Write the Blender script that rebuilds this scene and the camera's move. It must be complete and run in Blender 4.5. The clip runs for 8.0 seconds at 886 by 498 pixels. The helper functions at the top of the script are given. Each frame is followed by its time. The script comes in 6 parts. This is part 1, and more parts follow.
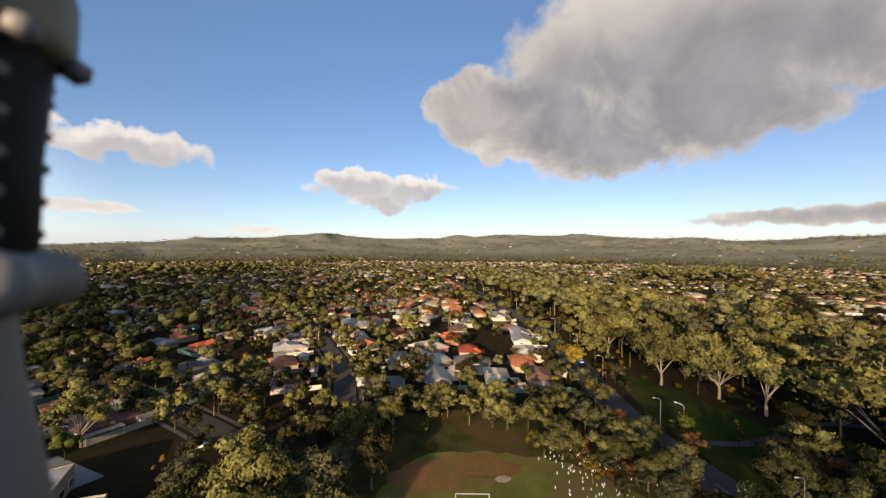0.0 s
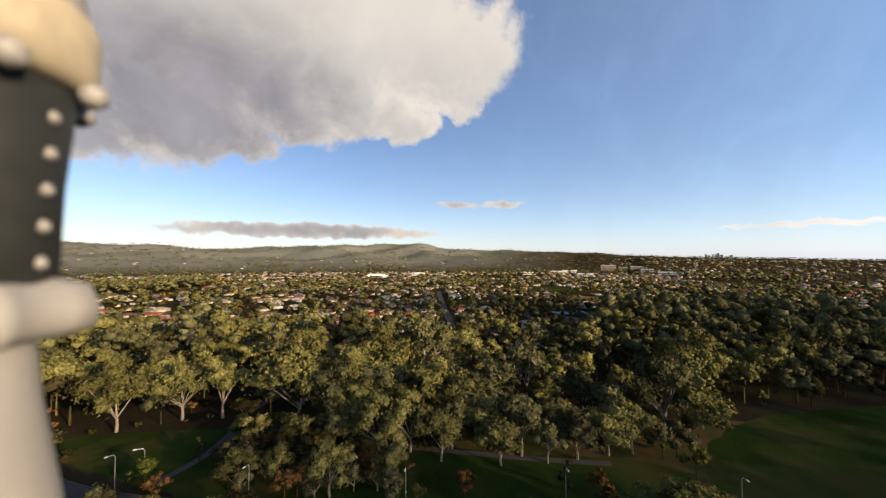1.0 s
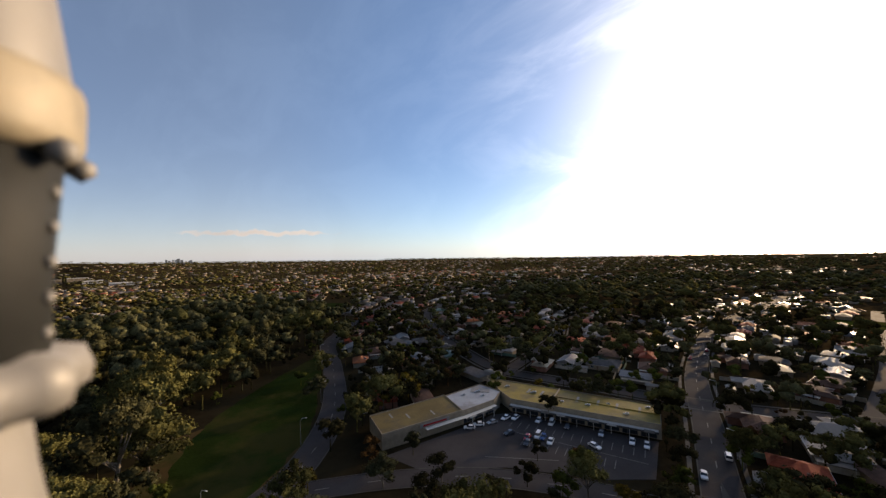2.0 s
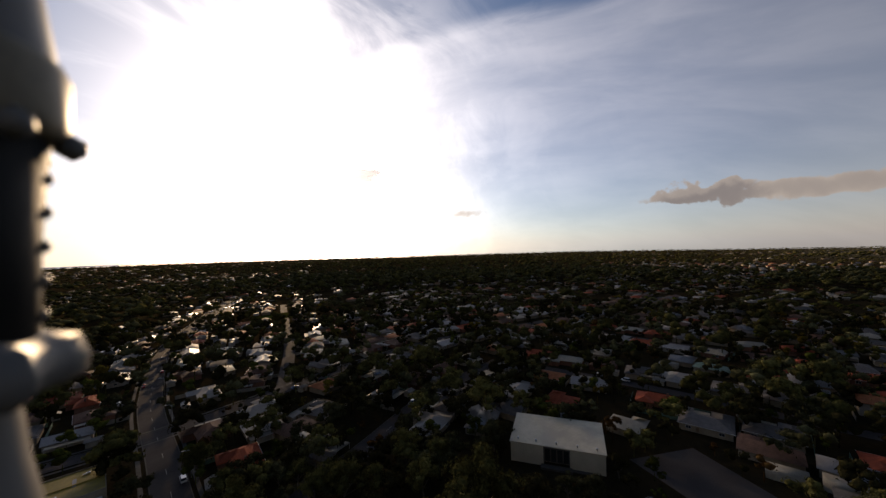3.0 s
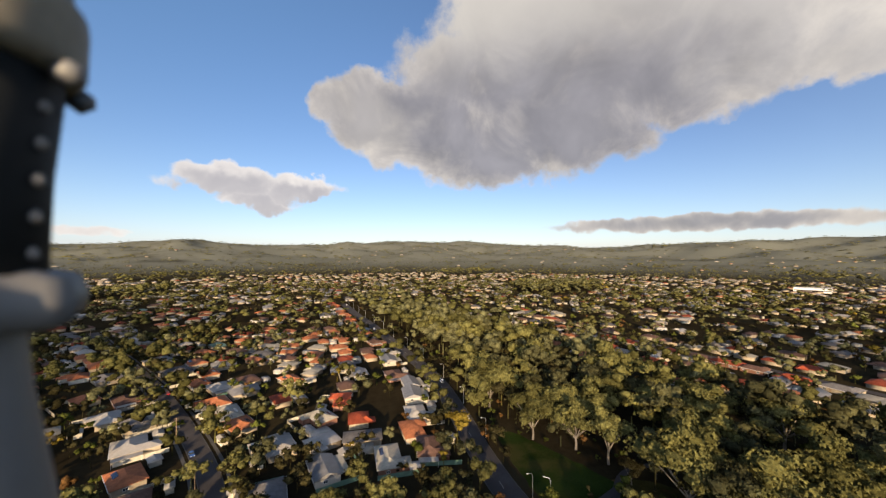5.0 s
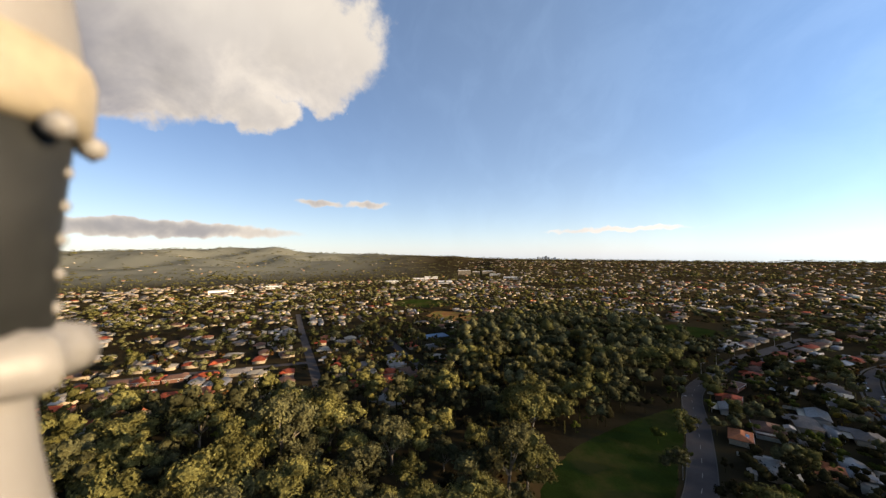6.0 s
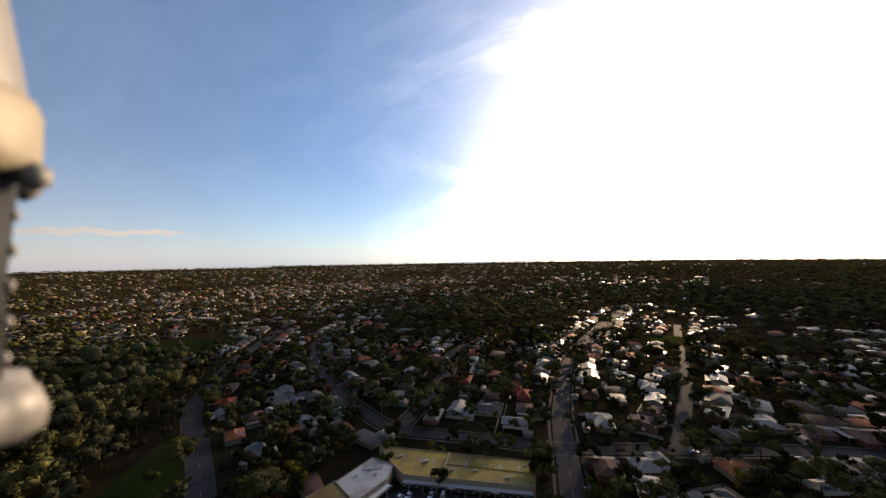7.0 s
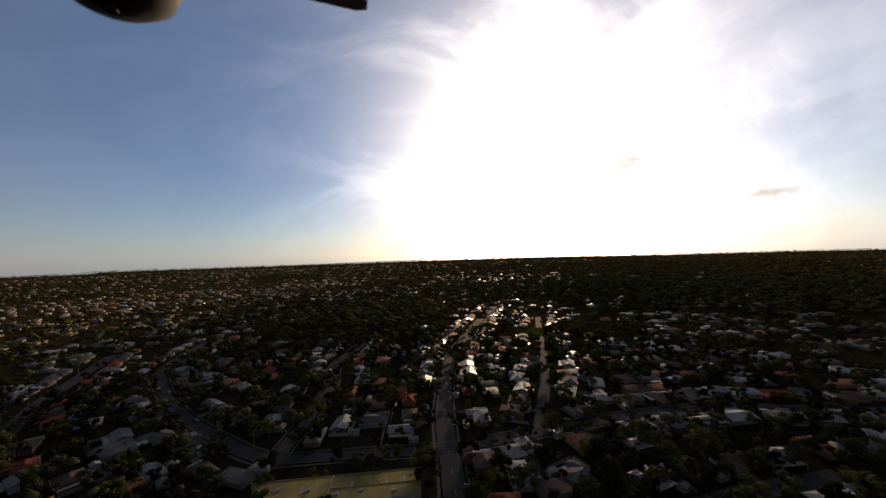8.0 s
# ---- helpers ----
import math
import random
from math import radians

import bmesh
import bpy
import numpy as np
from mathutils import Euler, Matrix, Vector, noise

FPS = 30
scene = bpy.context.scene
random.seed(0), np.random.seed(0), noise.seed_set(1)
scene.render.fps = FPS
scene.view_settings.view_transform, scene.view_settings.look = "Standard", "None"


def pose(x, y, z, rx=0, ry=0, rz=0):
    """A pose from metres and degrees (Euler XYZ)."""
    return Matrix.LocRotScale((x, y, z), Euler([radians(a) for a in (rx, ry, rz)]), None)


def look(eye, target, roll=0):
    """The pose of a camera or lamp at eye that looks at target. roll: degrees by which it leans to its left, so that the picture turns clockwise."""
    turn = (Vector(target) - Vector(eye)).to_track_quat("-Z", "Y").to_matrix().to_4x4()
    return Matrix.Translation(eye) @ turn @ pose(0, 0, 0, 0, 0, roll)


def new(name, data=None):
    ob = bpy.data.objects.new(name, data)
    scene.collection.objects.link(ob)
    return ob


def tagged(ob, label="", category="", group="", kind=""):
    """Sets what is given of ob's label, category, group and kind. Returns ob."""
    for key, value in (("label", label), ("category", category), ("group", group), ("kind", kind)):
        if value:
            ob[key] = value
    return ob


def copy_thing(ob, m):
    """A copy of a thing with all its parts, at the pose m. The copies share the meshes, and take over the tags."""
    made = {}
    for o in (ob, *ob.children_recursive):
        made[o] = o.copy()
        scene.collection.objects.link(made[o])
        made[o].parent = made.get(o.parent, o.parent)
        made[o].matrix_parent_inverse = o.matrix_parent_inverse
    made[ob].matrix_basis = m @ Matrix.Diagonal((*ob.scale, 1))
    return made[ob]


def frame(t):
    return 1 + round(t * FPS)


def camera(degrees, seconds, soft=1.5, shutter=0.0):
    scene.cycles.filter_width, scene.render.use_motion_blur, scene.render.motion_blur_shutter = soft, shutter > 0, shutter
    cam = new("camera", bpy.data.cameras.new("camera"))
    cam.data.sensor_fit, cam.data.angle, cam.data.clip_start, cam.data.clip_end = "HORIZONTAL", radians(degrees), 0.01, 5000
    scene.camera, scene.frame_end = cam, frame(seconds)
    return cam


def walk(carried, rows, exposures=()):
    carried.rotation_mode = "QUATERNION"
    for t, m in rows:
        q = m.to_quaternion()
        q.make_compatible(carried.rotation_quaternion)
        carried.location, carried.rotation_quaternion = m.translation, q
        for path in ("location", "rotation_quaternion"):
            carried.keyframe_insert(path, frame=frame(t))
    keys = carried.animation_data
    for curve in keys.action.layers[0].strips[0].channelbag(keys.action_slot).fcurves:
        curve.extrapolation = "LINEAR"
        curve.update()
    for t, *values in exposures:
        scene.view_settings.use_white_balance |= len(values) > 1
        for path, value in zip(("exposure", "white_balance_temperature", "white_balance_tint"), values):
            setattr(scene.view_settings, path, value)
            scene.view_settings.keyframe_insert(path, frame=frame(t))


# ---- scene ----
FOV = 103.0
CLIMB = 6.24            # metres a second, straight up beside a drone leg drawn out into a mast
PERIOD = CLIMB / 30     # one repeat of the leg along the mast
# seconds, yaw to the right, pitch up, roll, bearing of the leg's edge to the left, height of a sleeve's foot below the
# lens (mm)
STATIONS = [
    (0.0, 0.07, -0.08, -0.47, 48.7, 14), (0.5, 36.83, 0.78, -0.55, 47.9, 17), (1.0, 74.47, 1.45, -0.11, 47.2, 20),
    (1.2, 89.48, 1.66, 0.17, 47.4, 24), (2.3, 171.8, 0.81, 2.12, 48.0, 47), (2.5, 186.93, 0.52, 2.05, 48.0, 47),
    (3.0, 224.65, -0.09, 1.69, 48.7, 38), (3.5, 262.27, -0.3, 1.01, 48.9, 29), (4.0, 300.68, -0.23, 0.69, 48.7, 22),
    (4.2, 316.15, -0.13, 0.52, 48.2, 19), (5.3, 400.82, 0.9, -0.37, 47.9, 19), (5.5, 416.75, 1.07, -0.35, 47.7, 21),
    (6.0, 456.14, 1.5, 0.51, 47.4, 35), (6.5, 493.78, 1.58, 1.16, 48.3, 43), (7.0, 526.79, 1.16, 1.68, 51.2, 49),
    (7.5, 544.02, 0.72, 1.98, 64.0, 50), (8.0, 545.38, 0.41, 2.26, 66.0, 50),
]
LEG_R, LEG_D = 0.030, 0.20


def glide(t):
    """The key values at t, by a cubic through the keys."""
    n = max(i for i in range(len(STATIONS) - 1) if STATIONS[i][0] <= t + 1e-6)
    a, b = STATIONS[n], STATIONS[n + 1]
    h = b[0] - a[0]
    s = (t - a[0]) / h
    out = []
    for c in range(1, 6):
        def slope(k):
            lo, hi = STATIONS[max(k - 1, 0)], STATIONS[min(k + 1, len(STATIONS) - 1)]
            return (hi[c] - lo[c]) / (hi[0] - lo[0])
        m0, m1 = slope(n) * h, slope(n + 1) * h
        out.append((2*s**3 - 3*s*s + 1)*a[c] + (s**3 - 2*s*s + s)*m0 + (3*s*s - 2*s**3)*b[c] + (s**3 - s*s)*m1)
    return out


def stand(t):
    yaw, pitch, roll, edge, foot = glide(t)
    side = radians(edge) + math.asin(LEG_R / LEG_D)
    a = radians(yaw) - side
    return pose(-LEG_D * math.sin(a), -LEG_D * math.cos(a), 55.0 + CLIMB * t + foot / 1000, 90 + pitch, roll, -yaw)


cam = camera(FOV, 8.0, soft=1.4)
cam.data.dof.use_dof, cam.data.dof.focus_distance, cam.data.dof.aperture_fstop = True, 300.0, 4.2
walk(cam, [(k / 10, stand(k / 10)) for k in range(81)],
     exposures=[(0.0, 1.49, 6550, 10), (0.5, 1.58, 6600, 10), (1.2, 1.54, 6450, 10), (2.3, 0.84, 7150, 16), (3.0, 0.15, 7100, 16), (3.6, -0.07, 6600, 14), (4.2, 0.94, 6250, 12), (5.3, 1.46, 6400, 10), (6.0, 1.64, 6750, 10), (6.5, 1.54, 6950, 13), (7.0, 1.06, 6950, 15), (7.5, 0.51, 7150, 16), (8.0, 0.14, 7200, 16)])

# ---- world and sun ----
SUN_AZ, SUN_EL = 200.0, 13.0


def way(az, el):
    a, e = radians(az), radians(el)
    return Vector((math.sin(a) * math.cos(e), math.cos(a) * math.cos(e), math.sin(e)))


class Nodes:
    """Short forms for building a node tree."""
    def __init__(self, tree):
        self.t = tree
        tree.nodes.clear()

    def add(self, kind):
        return self.t.nodes.new(kind)

    def put(self, socket, v):
        if isinstance(v, bpy.types.NodeSocket):
            self.t.links.new(v, socket)
        elif v is not None:
            socket.default_value = v

    def math(self, op, a, b=None, c=None, clamp=False):
        n = self.add("ShaderNodeMath")
        n.operation, n.use_clamp = op, clamp
        for s, v in zip(n.inputs, (a, b, c)):
            self.put(s, v)
        return n.outputs[0]

    def dot(self, a, b):
        n = self.add("ShaderNodeVectorMath")
        n.operation = "DOT_PRODUCT"
        self.put(n.inputs[0], a)
        self.put(n.inputs[1], b)
        return n.outputs["Value"]

    def mix(self, f, a, b, blend="MIX"):
        n = self.add("ShaderNodeMix")
        n.data_type, n.blend_type = "RGBA", blend
        self.put(n.inputs[0], f)
        for s, v in ((n.inputs[6], a), (n.inputs[7], b)):
            self.put(s, (*v, 1) if isinstance(v, tuple) and len(v) == 3 else v)
        return n.outputs[2]

    def noise(self, vec, scale, detail=4.0, rough=0.55, dist=0.0):
        n = self.add("ShaderNodeTexNoise")
        self.put(n.inputs["Vector"], vec)
        n.inputs["Scale"].default_value, n.inputs["Detail"].default_value = scale, detail
        n.inputs["Roughness"].default_value, n.inputs["Distortion"].default_value = rough, dist
        return n.outputs["Fac"]

    def range(self, v, a, b, c=0.0, d=1.0, smooth=True):
        n = self.add("ShaderNodeMapRange")
        n.interpolation_type = "SMOOTHSTEP" if smooth else "LINEAR"
        for s, x in zip(n.inputs, (v, a, b, c, d)):
            self.put(s, x)
        return n.outputs[0]


# clouds: bearing, height, half width, half height in degrees, weight
HEAP = [
    (5, 20, 8, 4.5, 1.0), (10, 22.5, 10, 5.5, 1.0), (14, 18.5, 13, 6.5, 1.0), (25, 17.5, 15, 8.2, 1.1), (36, 18.5, 14, 8.0, 1.1), (48, 36, 30, 10, 1.1), (50, 25, 19, 8.6, 1.1), (66, 31, 20, 9.5, 1.0), (34, 27, 26, 11, 1.1),
    (67, 21.5, 6, 3.8, 0.8), (76, 25, 6, 3.6, 0.65)]
PUFFS = [
    (345, 10.2, 7, 2.6, 0.9), (355, 9.8, 6.5, 2.1, 0.9), (350, 7.6, 6, 2.4, 0.9),
    (293, 13.8, 9, 2.5, 0.9), (298, 15.6, 6, 3.0, 0.95), (318, 12.2, 9, 2.3, 0.8), (305, 14.0, 8, 1.9, 0.8),
    (261, 6.3, 7, 1.45, 1.0), (272, 5.8, 11, 1.15, 0.9), (289, 4.3, 6, 1.0, 0.7), (299, 2.7, 10, 0.9, 0.7), (314, 4.6, 6, 0.9, 0.75), (332, 2.4, 5, 0.6, 0.5),
    (54, 4.1, 22, 1.3, 0.9), (77, 8.6, 4, 0.7, 0.5), (84, 8.6, 4, 0.7, 0.5), (229, 5.5, 4, 0.8, 0.3), (122, 4.0, 12, 0.45, 0.42)]

world = bpy.data.worlds.new("sky")
scene.world = world
world.use_nodes = True
N = Nodes(world.node_tree)
ray = N.add("ShaderNodeTexCoord").outputs["Generated"]
sky = N.add("ShaderNodeTexSky")
sky.sky_type, sky.sun_disc = "NISHITA", False
sky.sun_elevation, sky.sun_rotation = radians(SUN_EL), radians(SUN_AZ)
sky.air_density, sky.dust_density, sky.ozone_density = 1.0, 0.6, 3.0
SKY = 0.125
base = N.mix(1.0, sky.outputs[0], (SKY * 1.08, SKY * 0.97, SKY * 1.05), "MULTIPLY")
up = N.add("ShaderNodeSeparateXYZ")
N.put(up.inputs[0], ray)
up = up.outputs[2]
# pale haze low over the land
haze = N.math("POWER", N.math("SUBTRACT", 1.0, N.math("ABSOLUTE", up), clamp=True), 9.0)
base = N.mix(1.0, base, N.mix(1.0, (0.40, 0.47, 0.58), N.math("MULTIPLY", haze, 0.6), "MULTIPLY"), "ADD")
# thin high cloud, brighter towards the sun
toward = N.math("MAXIMUM", N.dot(ray, tuple(way(SUN_AZ, SUN_EL))), 0.0)


beside = N.math("MULTIPLY", N.range(toward, 0.15, 0.7), N.range(toward, 0.82, 0.97, 1.0, 0.0))
base = N.mix(beside, base, N.mix(1.0, base, (0.76, 0.955, 1.10), "MULTIPLY"))


def streaks(turn, stretch, scale):
    flat = N.add("ShaderNodeMapping")
    N.put(flat.inputs[0], ray)
    flat.inputs["Rotation"].default_value = (0, 0, radians(turn))
    flat.inputs["Scale"].default_value = stretch
    return N.noise(flat.outputs[0], scale, 6.0, 0.6, 0.5)


veil = N.range(streaks(35, (1.2, 6.5, 5.0), 1.3), 0.40, 0.68)
near_sun = N.math("POWER", toward, 10.0)
aureole = N.math("ADD", N.math("MULTIPLY", N.math("POWER", toward, 70.0), 20.0), N.math("ADD", N.math("MULTIPLY", N.math("POWER", toward, 15.0), 3.8), N.math("MULTIPLY", N.math("POWER", toward, 5.0), 0.34)))
glow = N.math("MULTIPLY", aureole, N.math("MULTIPLY_ADD", veil, 0.55, 0.6))


def oval(az, el, hw, hh, at):
    """One minus the squared distance from an oval's middle."""
    a = radians(az)
    u = N.math("DIVIDE", N.dot(at, (math.cos(a), -math.sin(a), 0.0)), math.sin(radians(hw)))
    v = N.math("DIVIDE", N.dot(at, tuple(way(az, el + 90))), math.sin(radians(hh)))
    q = N.math("ADD", N.math("MULTIPLY", u, u), N.math("MULTIPLY", v, v))
    m = N.math("MAXIMUM", N.math("SUBTRACT", 1.0, q), 0.0)
    return N.math("MULTIPLY", m, N.math("GREATER_THAN", N.dot(at, tuple(way(az, el))), 0.0))


EDGE = way(311, 14).cross(way(268, 31.5)).normalized()
EDGE = EDGE if EDGE.dot(way(265, 5)) > 0 else -EDGE
ALONG = EDGE.cross(Vector((0, 0, 1))).normalized()
grain = N.add("ShaderNodeCombineXYZ")
N.put(grain.inputs[0], N.math("MULTIPLY", N.dot(ray, tuple(EDGE)), 9.0))
N.put(grain.inputs[1], N.math("MULTIPLY", N.dot(ray, tuple(ALONG)), 2.2))
combed = N.range(N.noise(grain.outputs[0], 1.5, 6.0, 0.55, 0.35), 0.30, 0.72)
border = N.math("ADD", N.dot(ray, tuple(EDGE)), N.math("MULTIPLY", N.math("SUBTRACT", combed, 0.5), 0.03))
sheet = N.math("MULTIPLY", N.range(oval(247, 0, 78, 35, ray), 0.0, 0.12), N.range(border, 0.0, 0.05))
sheet = N.math("MULTIPLY", sheet, N.math("MULTIPLY_ADD", combed, 0.34, 0.66))
sheet = N.math("MULTIPLY", sheet, N.range(border, 0.1, 0.75, 1.0, 0.75))
cirrus = N.math("ADD", N.math("MULTIPLY", N.math("MULTIPLY", veil, near_sun), 0.30), N.math("MULTIPLY", N.math("MULTIPLY", sheet, N.range(N.dot(ray, tuple(way(250, 0))), 0.30, 0.75)), N.math("MULTIPLY_ADD", N.math("POWER", toward, 2.0), 0.75, 0.32)))
thin = N.mix(1.0, (1.0, 0.95, 0.89), N.math("ADD", glow, cirrus), "MULTIPLY")
base = N.mix(1.0, base, thin, "ADD")
low_sun = N.math("MULTIPLY", N.math("MULTIPLY", haze, N.math("POWER", toward, 3.0)), 0.42)
base = N.mix(1.0, base, N.mix(1.0, (1.0, 0.88, 0.42), low_sun, "MULTIPLY"), "ADD")
wide = N.math("MULTIPLY", N.math("POWER", toward, 1.6), 0.16)
base = N.mix(1.0, base, N.mix(1.0, (0.28, 0.72, 1.30), wide, "MULTIPLY"), "ADD")
# pale blue haze over the north-west
north_west = N.math("POWER", N.math("MAXIMUM", N.dot(ray, tuple(way(335, 38))), 0.0), 3.0)
base = N.mix(1.0, base, N.mix(1.0, (0.30, 0.78, 1.30), N.math("MULTIPLY", north_west, 0.10), "MULTIPLY"), "ADD")
# a faint white veil over the east
east = N.math("POWER", N.math("MAXIMUM", N.dot(ray, tuple(way(118, 24))), 0.0), 3.5)
base = N.mix(1.0, base, N.mix(1.0, (0.60, 0.85, 1.15), N.math("MULTIPLY", east, N.math("MULTIPLY_ADD", veil, 0.03, 0.145)), "MULTIPLY"), "ADD")
# cumulus: ovals with their outline torn by turbulence

def bent(amount, scale):
    swirl = N.add("ShaderNodeTexNoise")
    N.put(swirl.inputs["Vector"], ray)
    swirl.inputs["Scale"].default_value, swirl.inputs["Detail"].default_value, swirl.inputs["Roughness"].default_value = scale, 5.0, 0.55 if amount > 0.2 else 0.46
    k = N.add("ShaderNodeVectorMath")
    k.operation = "MULTIPLY_ADD"
    N.put(k.inputs[0], swirl.outputs["Color"])
    k.inputs[1].default_value = (amount, amount, amount * 0.8)
    back = N.add("ShaderNodeVectorMath")
    back.operation = "SUBTRACT"
    N.put(back.inputs[0], ray)
    back.inputs[1].default_value = (amount / 2, amount / 2, amount * 0.4)
    N.put(k.inputs[2], back.outputs[0])
    return k.outputs[0]


bends = {0.30: bent(0.24, 7.0), 0.11: bent(0.11, 20.0), 0.05: bent(0.035, 30.0)}
fine = N.noise(ray, 16.0, 7.0, 0.66)
billow = N.noise(ray, 5.5, 6.0, 0.58, 0.6)
total, small, belly = None, None, None
for az, el, hw, hh, wt in HEAP + PUFFS:
    amount = 0.30 if hh > 3.3 else 0.11 if hh > 1.4 else 0.05
    m = N.math("MULTIPLY", oval(az, el, hw, hh, bends[amount]), wt)
    total = m if total is None else N.math("MAXIMUM", total, m)
    if hh < 3.3 and not (50 < az < 90 and el < 10):
        small = m if small is None else N.math("MAXIMUM", small, m)
        if hh > 1.4:
            b = oval(az + 0.1 * hw, el - 0.5 * hh, hw * 1.05, hh * 1.0, bends[amount])
            belly = b if belly is None else N.math("MAXIMUM", belly, b)
lump = N.math("ADD", total, N.math("MULTIPLY", N.math("SUBTRACT", fine, 0.52), 0.55))
cover = N.math("MULTIPLY", N.range(lump, 0.0, 0.42), N.range(total, 0.0, 0.05))
thick = N.range(N.math("ADD", N.math("MULTIPLY", total, 0.75), N.math("MULTIPLY", N.math("SUBTRACT", billow, 0.5), 2.0)), -0.3, 0.80)
# relief: the billows turned to the light are brighter
aside = N.add("ShaderNodeVectorMath")
aside.operation = "ADD"
N.put(aside.inputs[0], ray)
aside.inputs[1].default_value = (0.05, -0.02, 0.04)
relief = N.math("SUBTRACT", N.noise(ray, 5.5, 4.0, 0.5, 0.3), N.noise(aside.outputs[0], 5.5, 4.0, 0.5, 0.3))
shade = N.mix(thick, (0.78, 0.69, 0.59), (0.30, 0.277, 0.28))
shade = N.mix(1.0, shade, N.math("MULTIPLY_ADD", relief, 1.0, 0.96), "MULTIPLY")
shade = N.mix(N.range(N.math("ADD", up, N.math("MULTIPLY", billow, 0.2)), 0.50, 0.72), shade, (0.66, 0.60, 0.52))
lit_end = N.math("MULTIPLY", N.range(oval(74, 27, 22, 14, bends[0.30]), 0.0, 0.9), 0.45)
shade = N.mix(lit_end, shade, (0.80, 0.73, 0.64))
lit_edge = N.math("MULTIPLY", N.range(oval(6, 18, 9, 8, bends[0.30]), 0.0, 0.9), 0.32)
shade = N.mix(lit_edge, shade, (0.74, 0.66, 0.55))
shade = N.mix(N.range(small, 0.0, 0.1), shade, N.mix(N.math("MULTIPLY", N.range(N.math("ADD", belly, N.math("MULTIPLY", N.math("SUBTRACT", fine, 0.5), 0.5)), 0.0, 0.95), 0.62), N.mix(thick, (0.96, 0.87, 0.78), (0.68, 0.62, 0.58)), (0.36, 0.335, 0.35)))
shade = N.mix(1.0, shade, N.math("MULTIPLY_ADD", near_sun, 2.2, 1.0), "MULTIPLY")
base = N.mix(N.math("MULTIPLY", cover, 0.94), base, shade)
bg = N.add("ShaderNodeBackground")
N.put(bg.inputs[0], base)
bg.inputs[1].default_value = 0.42
N.put(N.add("ShaderNodeOutputWorld").inputs[0], bg.outputs[0])

sun = new("sun", bpy.data.lights.new("sun", "SUN"))
sun.data.energy, sun.data.angle, sun.data.color = 5.0, radians(0.6), (1.0, 0.73, 0.43)
sun.matrix_world = look((0, 0, 0), -way(SUN_AZ, SUN_EL))

# ---- materials ----
def paint(name, colour, rough=0.8, vary=0.25, scale=0.4, grain=6.0, bump=0.0, other=None, ribs=0.0, rib_axis=0, metal=0.0, each=0.0, spec=0.3, far_haze=None):
    """A surface with stains at two scales, and fine relief. other: a second colour in patches; ribs: spacing of corrugation in metres; each: how far objects differ."""
    m = bpy.data.materials.new(name)
    m.use_nodes = True
    K = Nodes(m.node_tree)
    at = K.add("ShaderNodeTexCoord").outputs["Object"]
    big, small = K.noise(at, scale, 5.0, 0.6), K.noise(at, grain, 4.0, 0.6)
    dark = tuple(c * (1 - vary) for c in colour)
    light = tuple(min(c * (1 + vary), 0.95) for c in colour)
    col = K.mix(K.range(K.math("ADD", K.math("MULTIPLY", big, 0.65), K.math("MULTIPLY", small, 0.35)), 0.3, 0.7), dark, light)
    if other:
        col = K.mix(K.range(K.noise(at, scale * 0.45, 6.0, 0.65), 0.46, 0.60), col, other)
    # far northern ground is painted a paler grey-green in place of haze
    if far_haze:
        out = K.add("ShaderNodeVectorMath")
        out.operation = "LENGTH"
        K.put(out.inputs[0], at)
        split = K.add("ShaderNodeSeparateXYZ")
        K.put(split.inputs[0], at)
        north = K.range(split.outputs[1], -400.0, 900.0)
        col = K.mix(K.math("MULTIPLY", K.math("MULTIPLY", north, K.range(out.outputs["Value"], far_haze[0], far_haze[1])), K.range(K.noise(at, 0.004, 5.0, 0.6), 0.25, 0.5, 0.45, 1.0)), col, far_haze[2])
    if each:
        rnd = K.add("ShaderNodeObjectInfo").outputs["Random"]
        col = K.mix(1.0, col, K.mix(rnd, (1 - each,) * 3, (1 + each,) * 3), "MULTIPLY")
    b = K.add("ShaderNodeBsdfPrincipled")
    K.put(b.inputs["Base Color"], col)
    K.put(b.inputs["Roughness"], K.math("MULTIPLY_ADD", small, 0.2, rough - 0.1, clamp=True))
    b.inputs["Metallic"].default_value = metal
    b.inputs["Specular IOR Level"].default_value = spec
    if bump or ribs:
        h = small
        if ribs:
            w = K.add("ShaderNodeTexWave")
            w.wave_type, w.bands_direction = "BANDS", "XYZ"[rib_axis]
            K.put(w.inputs["Vector"], at)
            w.inputs["Scale"].default_value = 0.314 / ribs
            h = w.outputs["Fac"]
        n = K.add("ShaderNodeBump")
        n.inputs["Strength"].default_value, n.inputs["Distance"].default_value = max(bump, 0.4 if ribs else 0), 0.05
        K.put(n.inputs["Height"], h)
        K.put(b.inputs["Normal"], n.outputs[0])
    K.put(K.add("ShaderNodeOutputMaterial").inputs[0], b.outputs[0])
    return m


